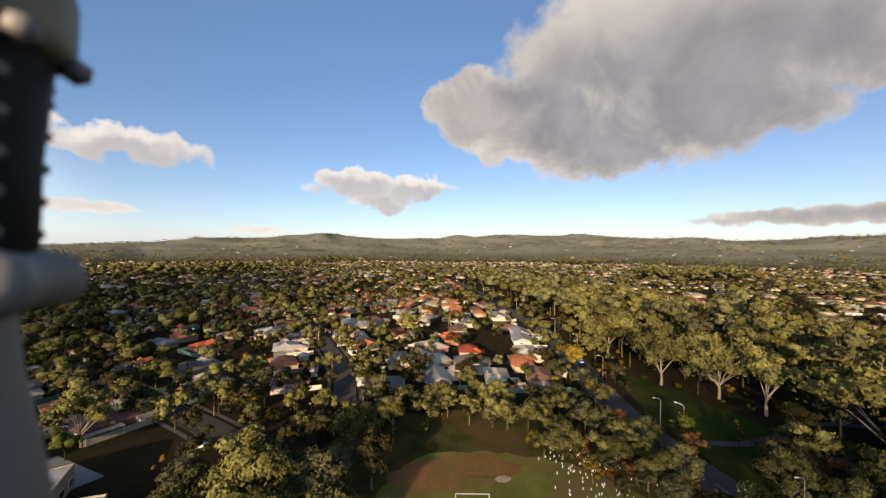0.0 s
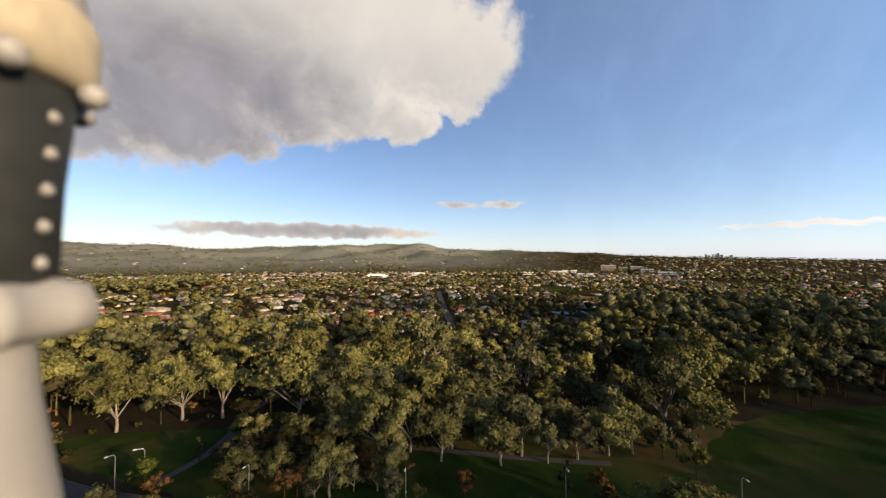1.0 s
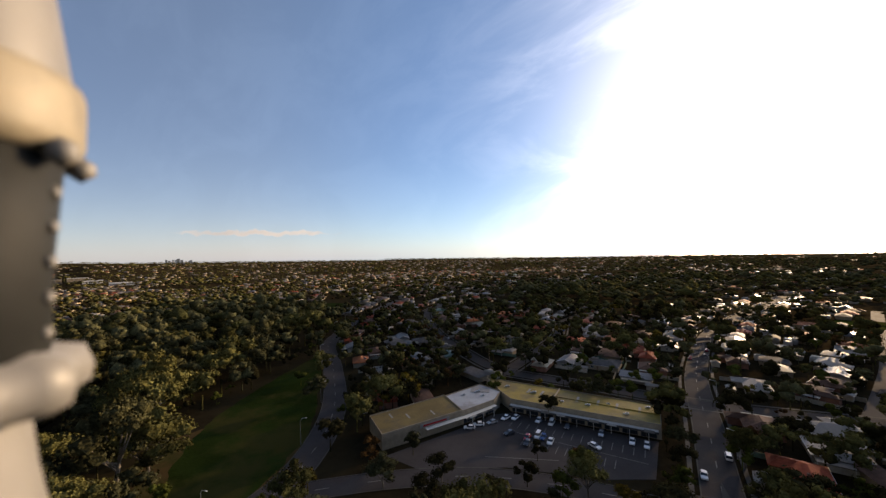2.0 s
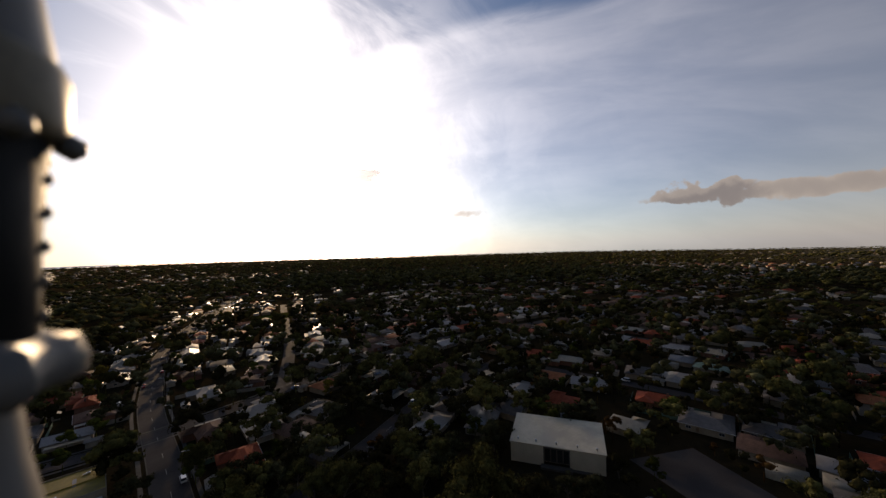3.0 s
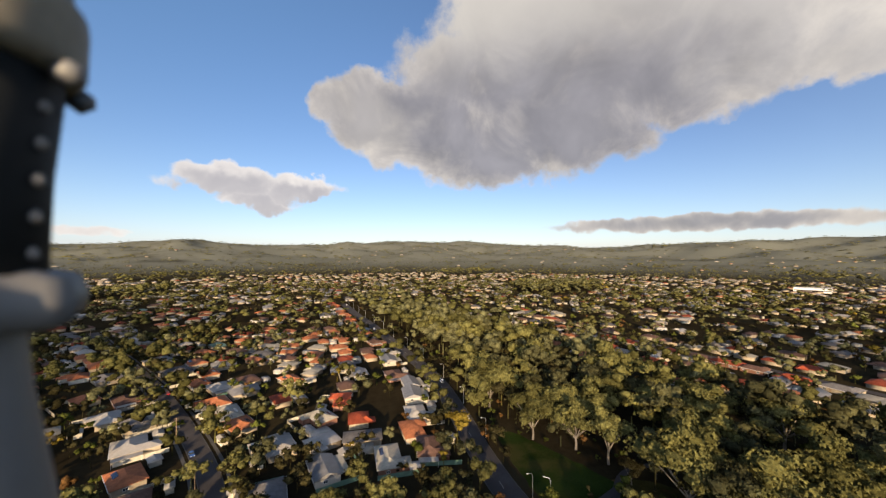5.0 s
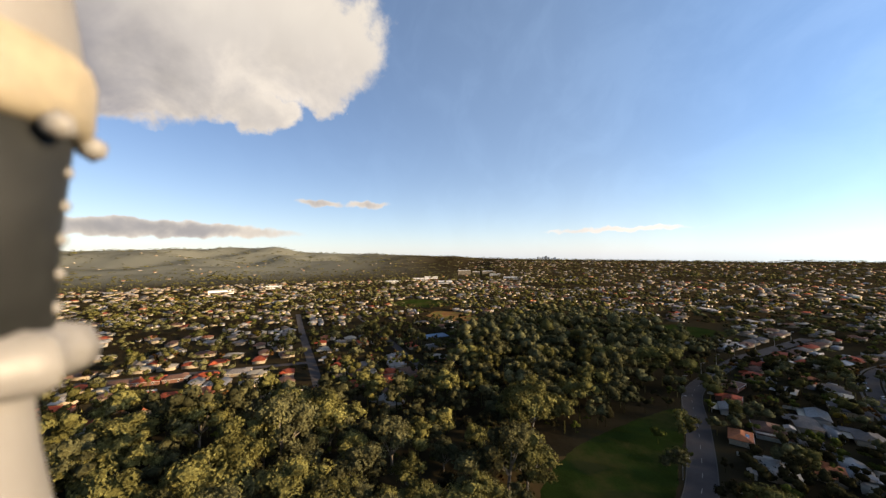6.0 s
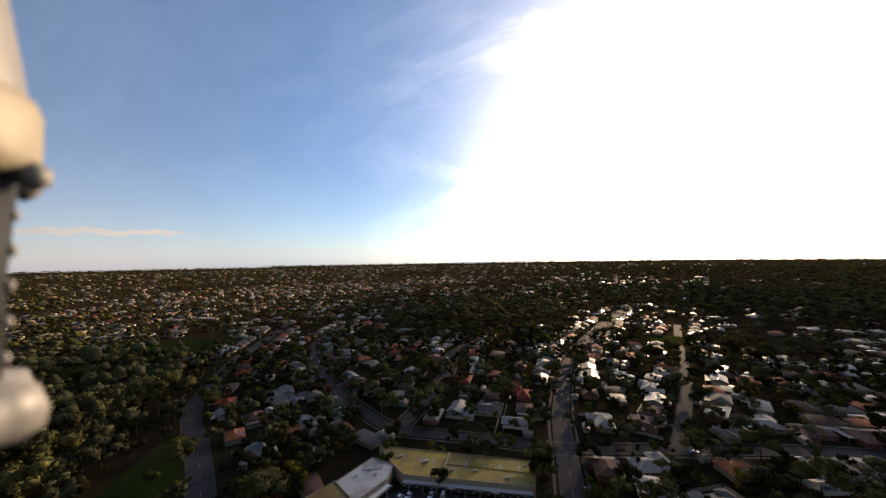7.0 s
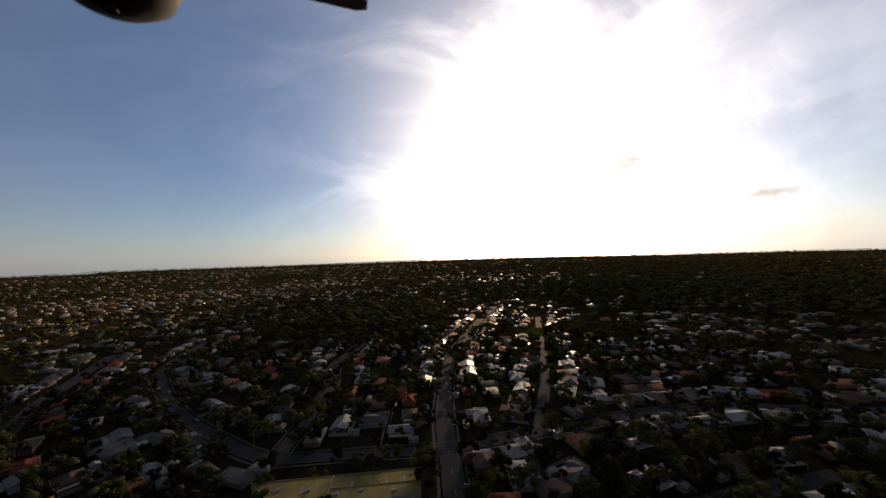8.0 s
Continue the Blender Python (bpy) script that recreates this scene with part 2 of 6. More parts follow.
def leaf(name, colour, each=0.35, warm=(0.078, 0.065, 0.014)):
    """Foliage: differs from clump to clump, from tree to tree and over the land; lets some light through."""
    m = bpy.data.materials.new(name)
    m.use_nodes = True
    K = Nodes(m.node_tree)
    island = K.add("ShaderNodeNewGeometry")
    rnd = island.outputs["Random Per Island"]
    tree = K.add("ShaderNodeObjectInfo").outputs["Random"]
    land = K.noise(island.outputs["Position"], 0.075, 4.0, 0.65)
    col = K.mix(K.range(land, 0.36, 0.64), tuple(c * 0.55 for c in colour), tuple(c * 1.3 for c in colour))
    col = K.mix(K.math("MULTIPLY", K.range(land, 0.55, 0.72), 0.3), col, warm)
    col = K.mix(1.0, col, K.mix(tree, (1 - each,) * 3, (1 + each,) * 3), "MULTIPLY")
    col = K.mix(1.0, col, K.mix(rnd, (0.84,) * 3, (1.16,) * 3), "MULTIPLY")
    # leaf sprays: mottled colour and broken relief
    spray = K.noise(island.outputs["Position"], 0.9, 4.0, 0.7)
    col = K.mix(1.0, col, K.mix(K.range(spray, 0.34, 0.66), (0.66,) * 3, (1.28,) * 3), "MULTIPLY")
    rough = K.add("ShaderNodeBump")
    rough.inputs["Strength"].default_value, rough.inputs["Distance"].default_value = 0.8, 0.7
    K.put(rough.inputs["Height"], spray)
    d, tr, mixed = K.add("ShaderNodeBsdfDiffuse"), K.add("ShaderNodeBsdfTranslucent"), K.add("ShaderNodeMixShader")
    K.put(d.inputs[0], col)
    K.put(d.inputs["Normal"], rough.outputs[0])
    K.put(tr.inputs[0], col)
    mixed.inputs[0].default_value = 0.08
    K.put(mixed.inputs[1], d.outputs[0])
    K.put(mixed.inputs[2], tr.outputs[0])
    K.put(K.add("ShaderNodeOutputMaterial").inputs[0], mixed.outputs[0])
    return m


M = {
    "soil": paint("soil", (0.020, 0.0155, 0.0085), 0.95, 0.4, 0.02, 0.35, 0.3, other=(0.02584, 0.02108, 0.01156), far_haze=(1300.0, 2400.0, (0.104, 0.106, 0.086)), spec=0.0),
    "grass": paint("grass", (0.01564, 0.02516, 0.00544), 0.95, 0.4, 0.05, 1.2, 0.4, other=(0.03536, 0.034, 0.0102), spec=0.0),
    # lawn grass with sunlight put into its colour; the brown patches are dry grass
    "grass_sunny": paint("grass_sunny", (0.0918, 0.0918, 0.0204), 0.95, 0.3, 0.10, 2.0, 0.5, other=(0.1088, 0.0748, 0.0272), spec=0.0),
    "grass_rough": paint("grass_rough", (0.0374, 0.03536, 0.01224), 0.95, 0.4, 0.12, 1.5, 0.5, other=(0.0646, 0.04216, 0.01768), spec=0.0),
    "dry_grass": paint("dry_grass", (0.1292, 0.068, 0.0272), 0.95, 0.3, 0.08, 1.5, 0.4, other=(0.0952, 0.0816, 0.0238), spec=0.0),
    "asphalt": paint("asphalt", (0.050, 0.045, 0.044), 0.97, 0.2, 0.08, 2.0, 0.1, spec=0.05),
    "concrete": paint("concrete", (0.0714, 0.06664, 0.05984), 0.85, 0.2, 0.3, 3.0, 0.1, spec=0.06),
    "line": paint("line", (0.19, 0.185, 0.175), 0.7, 0.15, 1.0, 5.0),
    "tile_red": paint("tile_red", (0.25, 0.053, 0.024), 0.85, 0.3, 0.5, 3.0, ribs=0.33, rib_axis=2, each=0.3, spec=0.12),
    "tile_orange": paint("tile_orange", (0.29, 0.103, 0.045), 0.85, 0.3, 0.5, 3.0, ribs=0.33, rib_axis=2, each=0.25, spec=0.12),
    "tile_brown": paint("tile_brown", (0.096, 0.054, 0.039), 0.85, 0.3, 0.5, 3.0, ribs=0.33, rib_axis=2, each=0.3, spec=0.12),
    "tile_grey": paint("tile_grey", (0.100, 0.092, 0.088), 0.85, 0.25, 0.5, 3.0, ribs=0.33, rib_axis=2, each=0.3, spec=0.12),
    "roof_white": paint("roof_white", (0.25, 0.23, 0.205), 0.7, 0.15, 0.4, 3.0, ribs=0.2, each=0.15, spec=0.2),
    "roof_metal": paint("roof_metal", (0.182, 0.174, 0.168), 0.5, 0.2, 0.4, 3.0, ribs=0.2, each=0.2, spec=0.4, metal=0.35),
    "roof_cream": paint("roof_cream", (0.2363, 0.2137, 0.1688), 0.65, 0.2, 0.4, 3.0, ribs=0.2, each=0.15, spec=0.25),
    "roof_green": paint("roof_green", (0.075, 0.1275, 0.0975), 0.5, 0.2, 0.4, 3.0, ribs=0.2, each=0.2),
    # the ochre roof again, its backlit shade mixed into a browner colour
    "roof_ochre_shaded": paint("roof_ochre_shaded", (0.15, 0.108, 0.040), 0.75, 0.25, 0.12, 2.0, ribs=0.25, other=(0.10, 0.078, 0.045), spec=0.1),
    "roof_ochre": paint("roof_ochre", (0.25, 0.18, 0.036), 0.7, 0.25, 0.12, 2.0, ribs=0.25, other=(0.165, 0.12, 0.045), spec=0.15),
    "brick": paint("brick", (0.1688, 0.084, 0.05625), 0.85, 0.25, 0.5, 8.0, 0.2, each=0.25, spec=0.12),
    "brick_cream": paint("brick_cream", (0.2625, 0.2152, 0.1522), 0.85, 0.2, 0.5, 8.0, 0.2, each=0.2, spec=0.12),
    "render_white": paint("render_white", (0.3262, 0.3038, 0.264), 0.85, 0.12, 0.4, 5.0, each=0.12, spec=0.12),
    "trim": paint("trim", (0.54, 0.525, 0.495), 0.5, 0.1, 1.0, 5.0),
    "dark_trim": paint("dark_trim", (0.07, 0.065, 0.06), 0.6, 0.2, 1.0, 5.0),
    "fence": paint("fence", (0.312, 0.282, 0.222), 0.6, 0.2, 0.5, 5.0, ribs=0.2, each=0.35, spec=0.12),
    "fence_green": paint("fence_green", (0.09, 0.16, 0.12), 0.6, 0.2, 0.5, 5.0, ribs=0.2, each=0.2),
    "timber": paint("timber", (0.20, 0.14, 0.09), 0.85, 0.3, 0.6, 8.0, 0.2, spec=0.12),
    "glass": paint("glass", (0.03, 0.035, 0.04), 0.08, 0.1, 1.0, 4.0, spec=0.8),
    "bark": paint("bark", (0.1428, 0.119, 0.09044), 0.9, 0.35, 0.7, 4.0, 0.3, each=0.25),
    "bark_pale": paint("bark_pale", (0.125, 0.105, 0.082), 0.85, 0.3, 0.6, 3.0, 0.2, each=0.2),
    "rubber": paint("rubber", (0.0136, 0.0136, 0.0136), 0.85, 0.2, 3.0, 20.0),
    "steel": paint("steel", (0.45, 0.46, 0.47), 0.35, 0.15, 1.0, 6.0, metal=0.8, spec=0.5),
    "sand": paint("sand", (0.272, 0.204, 0.1292), 0.95, 0.2, 0.5, 4.0, 0.2, spec=0.0),
    "blue": paint("blue", (0.05, 0.11, 0.19), 0.5, 0.2, 0.1, 2.0),
    "leaf_gum": leaf("leaf_gum", (0.080, 0.075, 0.025)),
    "leaf_grey": leaf("leaf_grey", (0.060, 0.058, 0.027)),
    "leaf_dark": leaf("leaf_dark", (0.032, 0.028, 0.012)),
    "leaf_green": leaf("leaf_green", (0.052, 0.058, 0.012)),
    "leaf_gold": leaf("leaf_gold", (0.125, 0.092, 0.016)),
    "leaf_rust": leaf("leaf_rust", (0.085, 0.045, 0.016)),
    "car_white": paint("car_white", (0.72, 0.72, 0.72), 0.25, 0.05, 1, 5, spec=0.6),
    "car_silver": paint("car_silver", (0.42, 0.43, 0.45), 0.25, 0.05, 1, 5, metal=0.5, spec=0.6),
    "car_dark": paint("car_dark", (0.035, 0.038, 0.045), 0.25, 0.05, 1, 5, spec=0.6),
    "car_red": paint("car_red", (0.30, 0.02, 0.02), 0.25, 0.05, 1, 5, spec=0.6),
    "car_blue": paint("car_blue", (0.03, 0.07, 0.20), 0.25, 0.05, 1, 5, spec=0.6),
    "sleeve": paint("sleeve", (0.010, 0.011, 0.011), 0.7, 0.3, 30, 150, spec=0.15),
    "enamel": paint("enamel", (0.125, 0.122, 0.117), 0.5, 0.08, 20, 120, spec=0.3),
    "brass": paint("brass", (0.175, 0.152, 0.108), 0.55, 0.2, 30, 120, spec=0.25),
    "court": paint("court", (0.15, 0.15, 0.1425), 0.85, 0.2, 0.1, 2.0),
    "roof_dirty": paint("roof_dirty", (0.3, 0.3, 0.3), 0.55, 0.25, 0.12, 2.0, ribs=0.3, other=(0.2025, 0.18, 0.1575)),
    "roof_shed": paint("roof_shed", (0.44, 0.39, 0.29), 0.55, 0.15, 0.2, 2.0, ribs=0.3, other=(0.36, 0.32, 0.25), spec=0.3),
    "cladding": paint("cladding", (0.4125, 0.375, 0.285), 0.6, 0.1, 0.3, 3.0, ribs=0.25),
    "solar": paint("solar", (0.02, 0.025, 0.05), 0.15, 0.1, 1, 4, spec=0.7),
}


# ---- mesh helpers ----
def solid(name, bm, material, parent=None, label=""):
    me = bpy.data.meshes.new(name)
    bm.to_mesh(me)
    bm.free()
    me.materials.append(M[material])
    ob = new(name, me)
    if parent:
        ob.parent = parent
    if label:
        ob["label"] = label
    return ob


part = solid


def thing(name, m=None, label="", category="", group="", kind=""):
    ob = new(name)
    ob.empty_display_size = 0.2
    if m:
        ob.matrix_world = m
    return tagged(ob, label, category, group, kind)


def box(bm, x0, y0, z0, x1, y1, z1, bevel=0.0):
    made = bmesh.ops.create_cube(bm, size=1.0)["verts"]
    for v in made:
        v.co = Vector(((x0 + x1) / 2 + v.co.x * (x1 - x0), (y0 + y1) / 2 + v.co.y * (y1 - y0), (z0 + z1) / 2 + v.co.z * (z1 - z0)))
    if bevel:
        edges = list({e for v in made for e in v.link_edges})
        bmesh.ops.bevel(bm, geom=edges, offset=bevel, segments=1, affect="EDGES")
    return bm


def tube(bm, pts, radii, sides=6):
    """A tapered tube through points."""
    rings = []
    for i, p in enumerate(pts):
        p = Vector(p)
        d = (Vector(pts[min(i + 1, len(pts) - 1)]) - Vector(pts[max(i - 1, 0)])).normalized()
        a = d.orthogonal().normalized()
        b = d.cross(a)
        rings.append([bm.verts.new(p + radii[i] * (math.cos(2*math.pi*k/sides) * a + math.sin(2*math.pi*k/sides) * b)) for k in range(sides)])
    for r, s in zip(rings, rings[1:]):
        for k in range(sides):
            bm.faces.new((r[k], r[(k+1) % sides], s[(k+1) % sides], s[k]))
    bm.faces.new(rings[0][::-1])
    bm.faces.new(rings[-1])
    return bm


def bulk(name, verts, faces, material, label, category, smooth=False):
    """One joined object of kind stuff from arrays of corners and triangles."""
    me = bpy.data.meshes.new(name)
    me.vertices.add(len(verts))
    me.vertices.foreach_set("co", np.ascontiguousarray(verts, dtype=np.float32).ravel())
    n = len(faces)
    me.loops.add(n * 3)
    me.loops.foreach_set("vertex_index", np.ascontiguousarray(faces, dtype=np.int32).ravel())
    me.polygons.add(n)
    me.polygons.foreach_set("loop_start", np.arange(0, n * 3, 3, dtype=np.int32))
    me.update(calc_edges=True)
    me.materials.append(M[material])
    if smooth:
        me.shade_smooth()
    return tagged(new(name, me), label, category, kind="stuff")


# ---- thin cloud before the low sun ----
def veil_material():
    """Thin cloud: lets part of the light through and scatters the rest; a rift and soft borders, torn by turbulence."""
    m = bpy.data.materials.new("thin_cloud")
    m.use_nodes = True
    K = Nodes(m.node_tree)
    at = K.add("ShaderNodeTexCoord").outputs["Object"]
    torn = K.math("MULTIPLY", K.math("SUBTRACT", K.noise(at, 0.006, 5.0, 0.55), 0.5), 0.35)

    def ellipse(cx, cy, rx, ry):
        d = K.add("ShaderNodeVectorMath")
        d.operation = "MULTIPLY_ADD"
        K.put(d.inputs[0], at)
        d.inputs[1].default_value, d.inputs[2].default_value = (1 / rx, 1 / ry, 0), (-cx / rx, -cy / ry, 0)
        e = K.add("ShaderNodeVectorMath")
        e.operation = "LENGTH"
        K.put(e.inputs[0], d.outputs[0])
        return K.math("ADD", e.outputs["Value"], torn)
    rift = None
    for gap in RIFTS:
        edge = K.range(ellipse(*gap), 0.92, 1.10)
        rift = edge if rift is None else K.math("MULTIPLY", rift, edge)
    bank = K.range(ellipse(*BANK), 0.8, 1.0, 1.0, 0.0)
    dense = K.math("MULTIPLY", K.math("MULTIPLY", rift, bank), 0.84)
    clear, through_, mixed = K.add("ShaderNodeBsdfTransparent"), K.add("ShaderNodeBsdfTranslucent"), K.add("ShaderNodeMixShader")
    through_.inputs[0].default_value = (0.9, 0.9, 0.9, 1)
    K.put(mixed.inputs[0], dense)
    K.put(mixed.inputs[1], clear.outputs[0])
    K.put(mixed.inputs[2], through_.outputs[0])
    K.put(K.add("ShaderNodeOutputMaterial").inputs[0], mixed.outputs[0])
    return m


CLOUD_H = 1000.0
CLOUD_AT = way(SUN_AZ, SUN_EL) * (CLOUD_H / math.sin(radians(SUN_EL)))
# rifts and bank, placed to light and shade chosen ground: middle and half widths, from the cloud's own origin
RIFTS = [(-18, 330, 135, 250), (180, 432, 290, 300), (320, 1000, 680, 560), (-60, -610, 175, 340), (262, 70, 140, 105), (-620, 900, 340, 300)]
BANK = (-330, -90, 960, 1130)
M["thin_cloud"] = veil_material()
bm = bmesh.new()
bmesh.ops.create_grid(bm, x_segments=48, y_segments=40, size=1.0)
for v in bm.verts:
    v.co = Vector((BANK[0] + 1.2 * BANK[2] * v.co.x, BANK[1] + 1.2 * BANK[3] * v.co.y, 0))
    v.co.z = 3 * math.sin(v.co.x / 90) * math.sin(v.co.y / 70)
veil_cloud = tagged(solid("cloud", bm, "thin_cloud"), "thin ragged sheet of white cloud in front of the low sun", "cloud", kind="stuff")
veil_cloud.location = CLOUD_AT

# ---- the land ----
# skyline: bearing and height above the eye, in degrees
SKYLINE = [(0, 1.45), (4, 1.62), (12.5, 2.05), (24, 1.65), (31, 1.5), (40.5, 1.05), (50, 1.45), (59.5, 1.9), (72, 1.62), (84, 1.0), (96, 0.62), (108, 0.12),
           (131, -0.3), (150, -0.65), (172, -1.0), (201, -1.12), (217, -1.3), (231, -1.2), (247, -1.15), (263, -1.28), (280, -1.25), (292, -0.9), (303, -0.5),
           (314, 0.05), (321.5, 0.45), (329, 1.06), (341, 1.62), (348, 1.3), (360, 1.45)]
SKY_AZ, SKY_EL = [a for a, e in SKYLINE], [e for a, e in SKYLINE]
RIM = 4300.0


def height(x, y):
    """Height of the ground: level near by, a bowl of low ridges and hills far out."""
    x, y = np.asarray(x, float), np.asarray(y, float)
    r = np.hypot(x, y)
    az = np.degrees(np.arctan2(x, y)) % 360
    el = np.interp(az, SKY_AZ, SKY_EL)
    eye = np.where((az > 140) & (az < 290), 86.0, 74.0)
    top = eye + RIM * np.tan(np.radians(el)) - 9.0
    start = np.where(el > 0.3, 1700.0, 1100.0)
    s = np.clip((r - start) / (RIM - start), 0, 1)
    fold = np.sin(x / 210 + 1.3 + 0.8 * np.sin(y / 330)) * np.sin(y / 250 + 0.9 * np.sin(x / 290)) + 0.55 * np.sin((x + y) / 120 + np.sin(x / 170)) * np.sin((x - y) / 160)
    roll = 1 + np.where(el > 0.3, 0.34, 0.14) * fold * np.sin(np.pi * s)
    return top * s * s * (3 - 2 * s) * roll - 18 * np.clip((r - RIM) / 600, 0, 1)


rings = np.concatenate([np.linspace(0, 1000, 21), np.linspace(1080, 4900, 49)])
SEG = 288
ang = np.linspace(0, 2 * np.pi, SEG, endpoint=False)
gx, gy = np.outer(rings[1:], np.sin(ang)), np.outer(rings[1:], np.cos(ang))
gv = np.concatenate([[[0, 0, 0]], np.stack([gx, gy, height(gx, gy)], -1).reshape(-1, 3)])
gf = [(0, 1 + (k + 1) % SEG, 1 + k) for k in range(SEG)]
for i in range(len(rings) - 2):
    a, b = 1 + i * SEG, 1 + (i + 1) * SEG
    for k in range(SEG):
        j = (k + 1) % SEG
        gf += [(a + k, a + j, b + j), (a + k, b + j, b + k)]
ground = bulk("ground", gv, np.array(gf), "soil", "olive-brown suburban ground with dry grass and bare soil, haze-tinted on the far northern hills", "ground", smooth=True)
ground["kind"] = "structure"

# streets: width, then the middle line
STREETS = {
    "main_road": (10.5, [(20, 620), (35, 500), (46, 430), (56, 350), (68, 240), (66, 180), (62, 139), (62, 101), (72, 50), (86, 0), (94, -40), (99, -72), (124, -110), (172, -153), (220, -192), (252, -238), (287, -297), (304, -340), (345, -440)]),
    "shop_road": (8.5, [(95, -62), (70, -84), (42, -100), (8, -108), (-14, -107), (-60, -112), (-120, -132), (-185, -138)]),
    "high_street": (9.5, [(-14, -107), (-16, -160), (-19, -239), (-36, -342), (-66, -428), (-110, -540), (-150, -640)]),
    "back_street": (8, [(74, -191), (30, -190), (-17, -188), (-70, -196), (-130, -205), (-200, -208)]),
    "bright_street": (8, [(-70, -196), (-112, -295), (-154, -419), (-190, -520)]),
    "side_street": (7.5, [(74, -191), (67, -285), (74, -349), (60, -430)]),
    "crescent": (7.5, [(74, -191), (101, -208), (165, -264), (227, -341), (250, -398), (262, -480)]),
    "school_street": (7.5, [(-60, 100), (-76, 110), (-120, 134), (-181, 167), (-250, 216), (-340, 265), (-450, 330)]),
    "north_street": (7.5, [(-34, 124), (-49, 168), (-103, 265), (-180, 379), (-240, 470)]),
    "west_street": (7.5, [(-185, -138), (-198, -60), (-203, 20), (-210, 90), (-181, 167)]),
    "far_west_street": (7.5, [(-300, -180), (-296, -60), (-310, 60), (-340, 265)]),
    "east_street": (7.5, [(252, 58), (330, 84), (453, 126), (620, 180)]),
    "pool_street": (7.5, [(270, -24), (350, 2), (425, 25), (616, 86), (780, 140)]),
    "cross_street": (7.5, [(330, 84), (310, 180), (280, 300), (240, 420)]),
    "west_lane": (7, [(-200, -208), (-300, -180), (-420, -150), (-540, -130)]),
}


def smooth_line(pts, step=6.0):
    pts = [Vector(p) for p in pts]
    out = []
    for i in range(len(pts) - 1):
        a, b, c, d = pts[max(i - 1, 0)], pts[i], pts[i + 1], pts[min(i + 2, len(pts) - 1)]
        n = max(int((c - b).length / step), 1)
        for k in range(n):
            s = k / n
            out.append(0.5 * (2*b + (c - a)*s + (2*a - 5*b + 4*c - d)*s*s + (3*b - a - 3*c + d)*s**3))
    return out + [pts[-1]]


LINES = {k: (w, smooth_line(p)) for k, (w, p) in STREETS.items()}


def ribbon(bm, line, lo, hi, z):
    """A strip beside a line between two offsets to its right."""
    last = None
    for i, p in enumerate(line):
        d = (line[min(i + 1, len(line) - 1)] - line[max(i - 1, 0)]).normalized()
        r = Vector((d.y, -d.x))
        pair = [bm.verts.new((*(p + r * o), z)) for o in (lo, hi)]
        if last:
            bm.faces.new((last[0], last[1], pair[1], pair[0]))
        last = pair
    return bm


def area(name, pts, z, material, label, category="lawn"):
    bm = bmesh.new()
    lower = [bm.verts.new((x, y, -0.3)) for x, y in pts]
    upper = [bm.verts.new((x, y, z)) for x, y in pts]
    n = len(pts)
    bm.faces.new(upper)
    for i in range(n):
        bm.faces.new((lower[i], lower[(i + 1) % n], upper[(i + 1) % n], upper[i]))
    bmesh.ops.recalc_face_normals(bm, faces=bm.faces)
    return tagged(solid(name, bm, material), label, category, kind="structure")


def blob_outline(cx, cy, rx, ry, turn=0.0, n=22, rough=0.12):
    rr = random.Random(int(cx * 7 + cy))
    out = []
    for k in range(n):
        a = 2 * math.pi * k / n
        s = 1 + rr.uniform(-rough, rough)
        x, y = rx * s * math.cos(a), ry * s * math.sin(a)
        out.append((cx + x * math.cos(turn) - y * math.sin(turn), cy + x * math.sin(turn) + y * math.cos(turn)))
    return out


heights = {"main_road": 0.10, "shop_road": 0.106, "high_street": 0.094, "back_street": 0.088}
for i, (k, (w, line)) in enumerate(LINES.items()):
    z = heights.get(k, 0.04 + 0.003 * i)
    bm = ribbon(bmesh.new(), line, -w / 2, w / 2, z)
    tagged(solid("road", bm, "asphalt"), "worn grey asphalt street between houses and trees", "road", kind="structure")
    if k in ("main_road", "shop_road", "high_street", "back_street", "side_street", "crescent", "north_street", "school_street"):
        for s in (-1, 1):
            edge = sorted((s * w / 2, s * (w / 2 + 0.35)))
            bm = ribbon(bmesh.new(), line, edge[0], edge[1], z + 0.12)
            tagged(solid("kerb", bm, "concrete"), "pale concrete kerb along an asphalt street", "kerb", kind="structure")
            if k in ("main_road", "shop_road"):
                continue
            edge = sorted((s * (w / 2 + 1.6), s * (w / 2 + 2.9)))
            bm = ribbon(bmesh.new(), line, edge[0], edge[1], z + 0.03)
            tagged(solid("footpath", bm, "concrete"), "pale concrete footpath along a street", "footpath", kind="structure")

LAWNS = {
    "sports": [(100, -47), (118, -44), (136, -52), (160, -72), (182, -112), (203, -166), (192, -163), (150, -124), (122, -98), (104, -70)],
"park": [(69, 40), (71, 140), (80, 160), (95, 128), (107, 96), (112, 60), (112, 10), (118, -8), (122, -36), (104, -44), (98, -30), (90, 0)],
    "school": [(-16, 62), (-12, 90), (4, 96), (26, 94), (46, 82), (54, 56), (40, 22), (0, 18)],
}
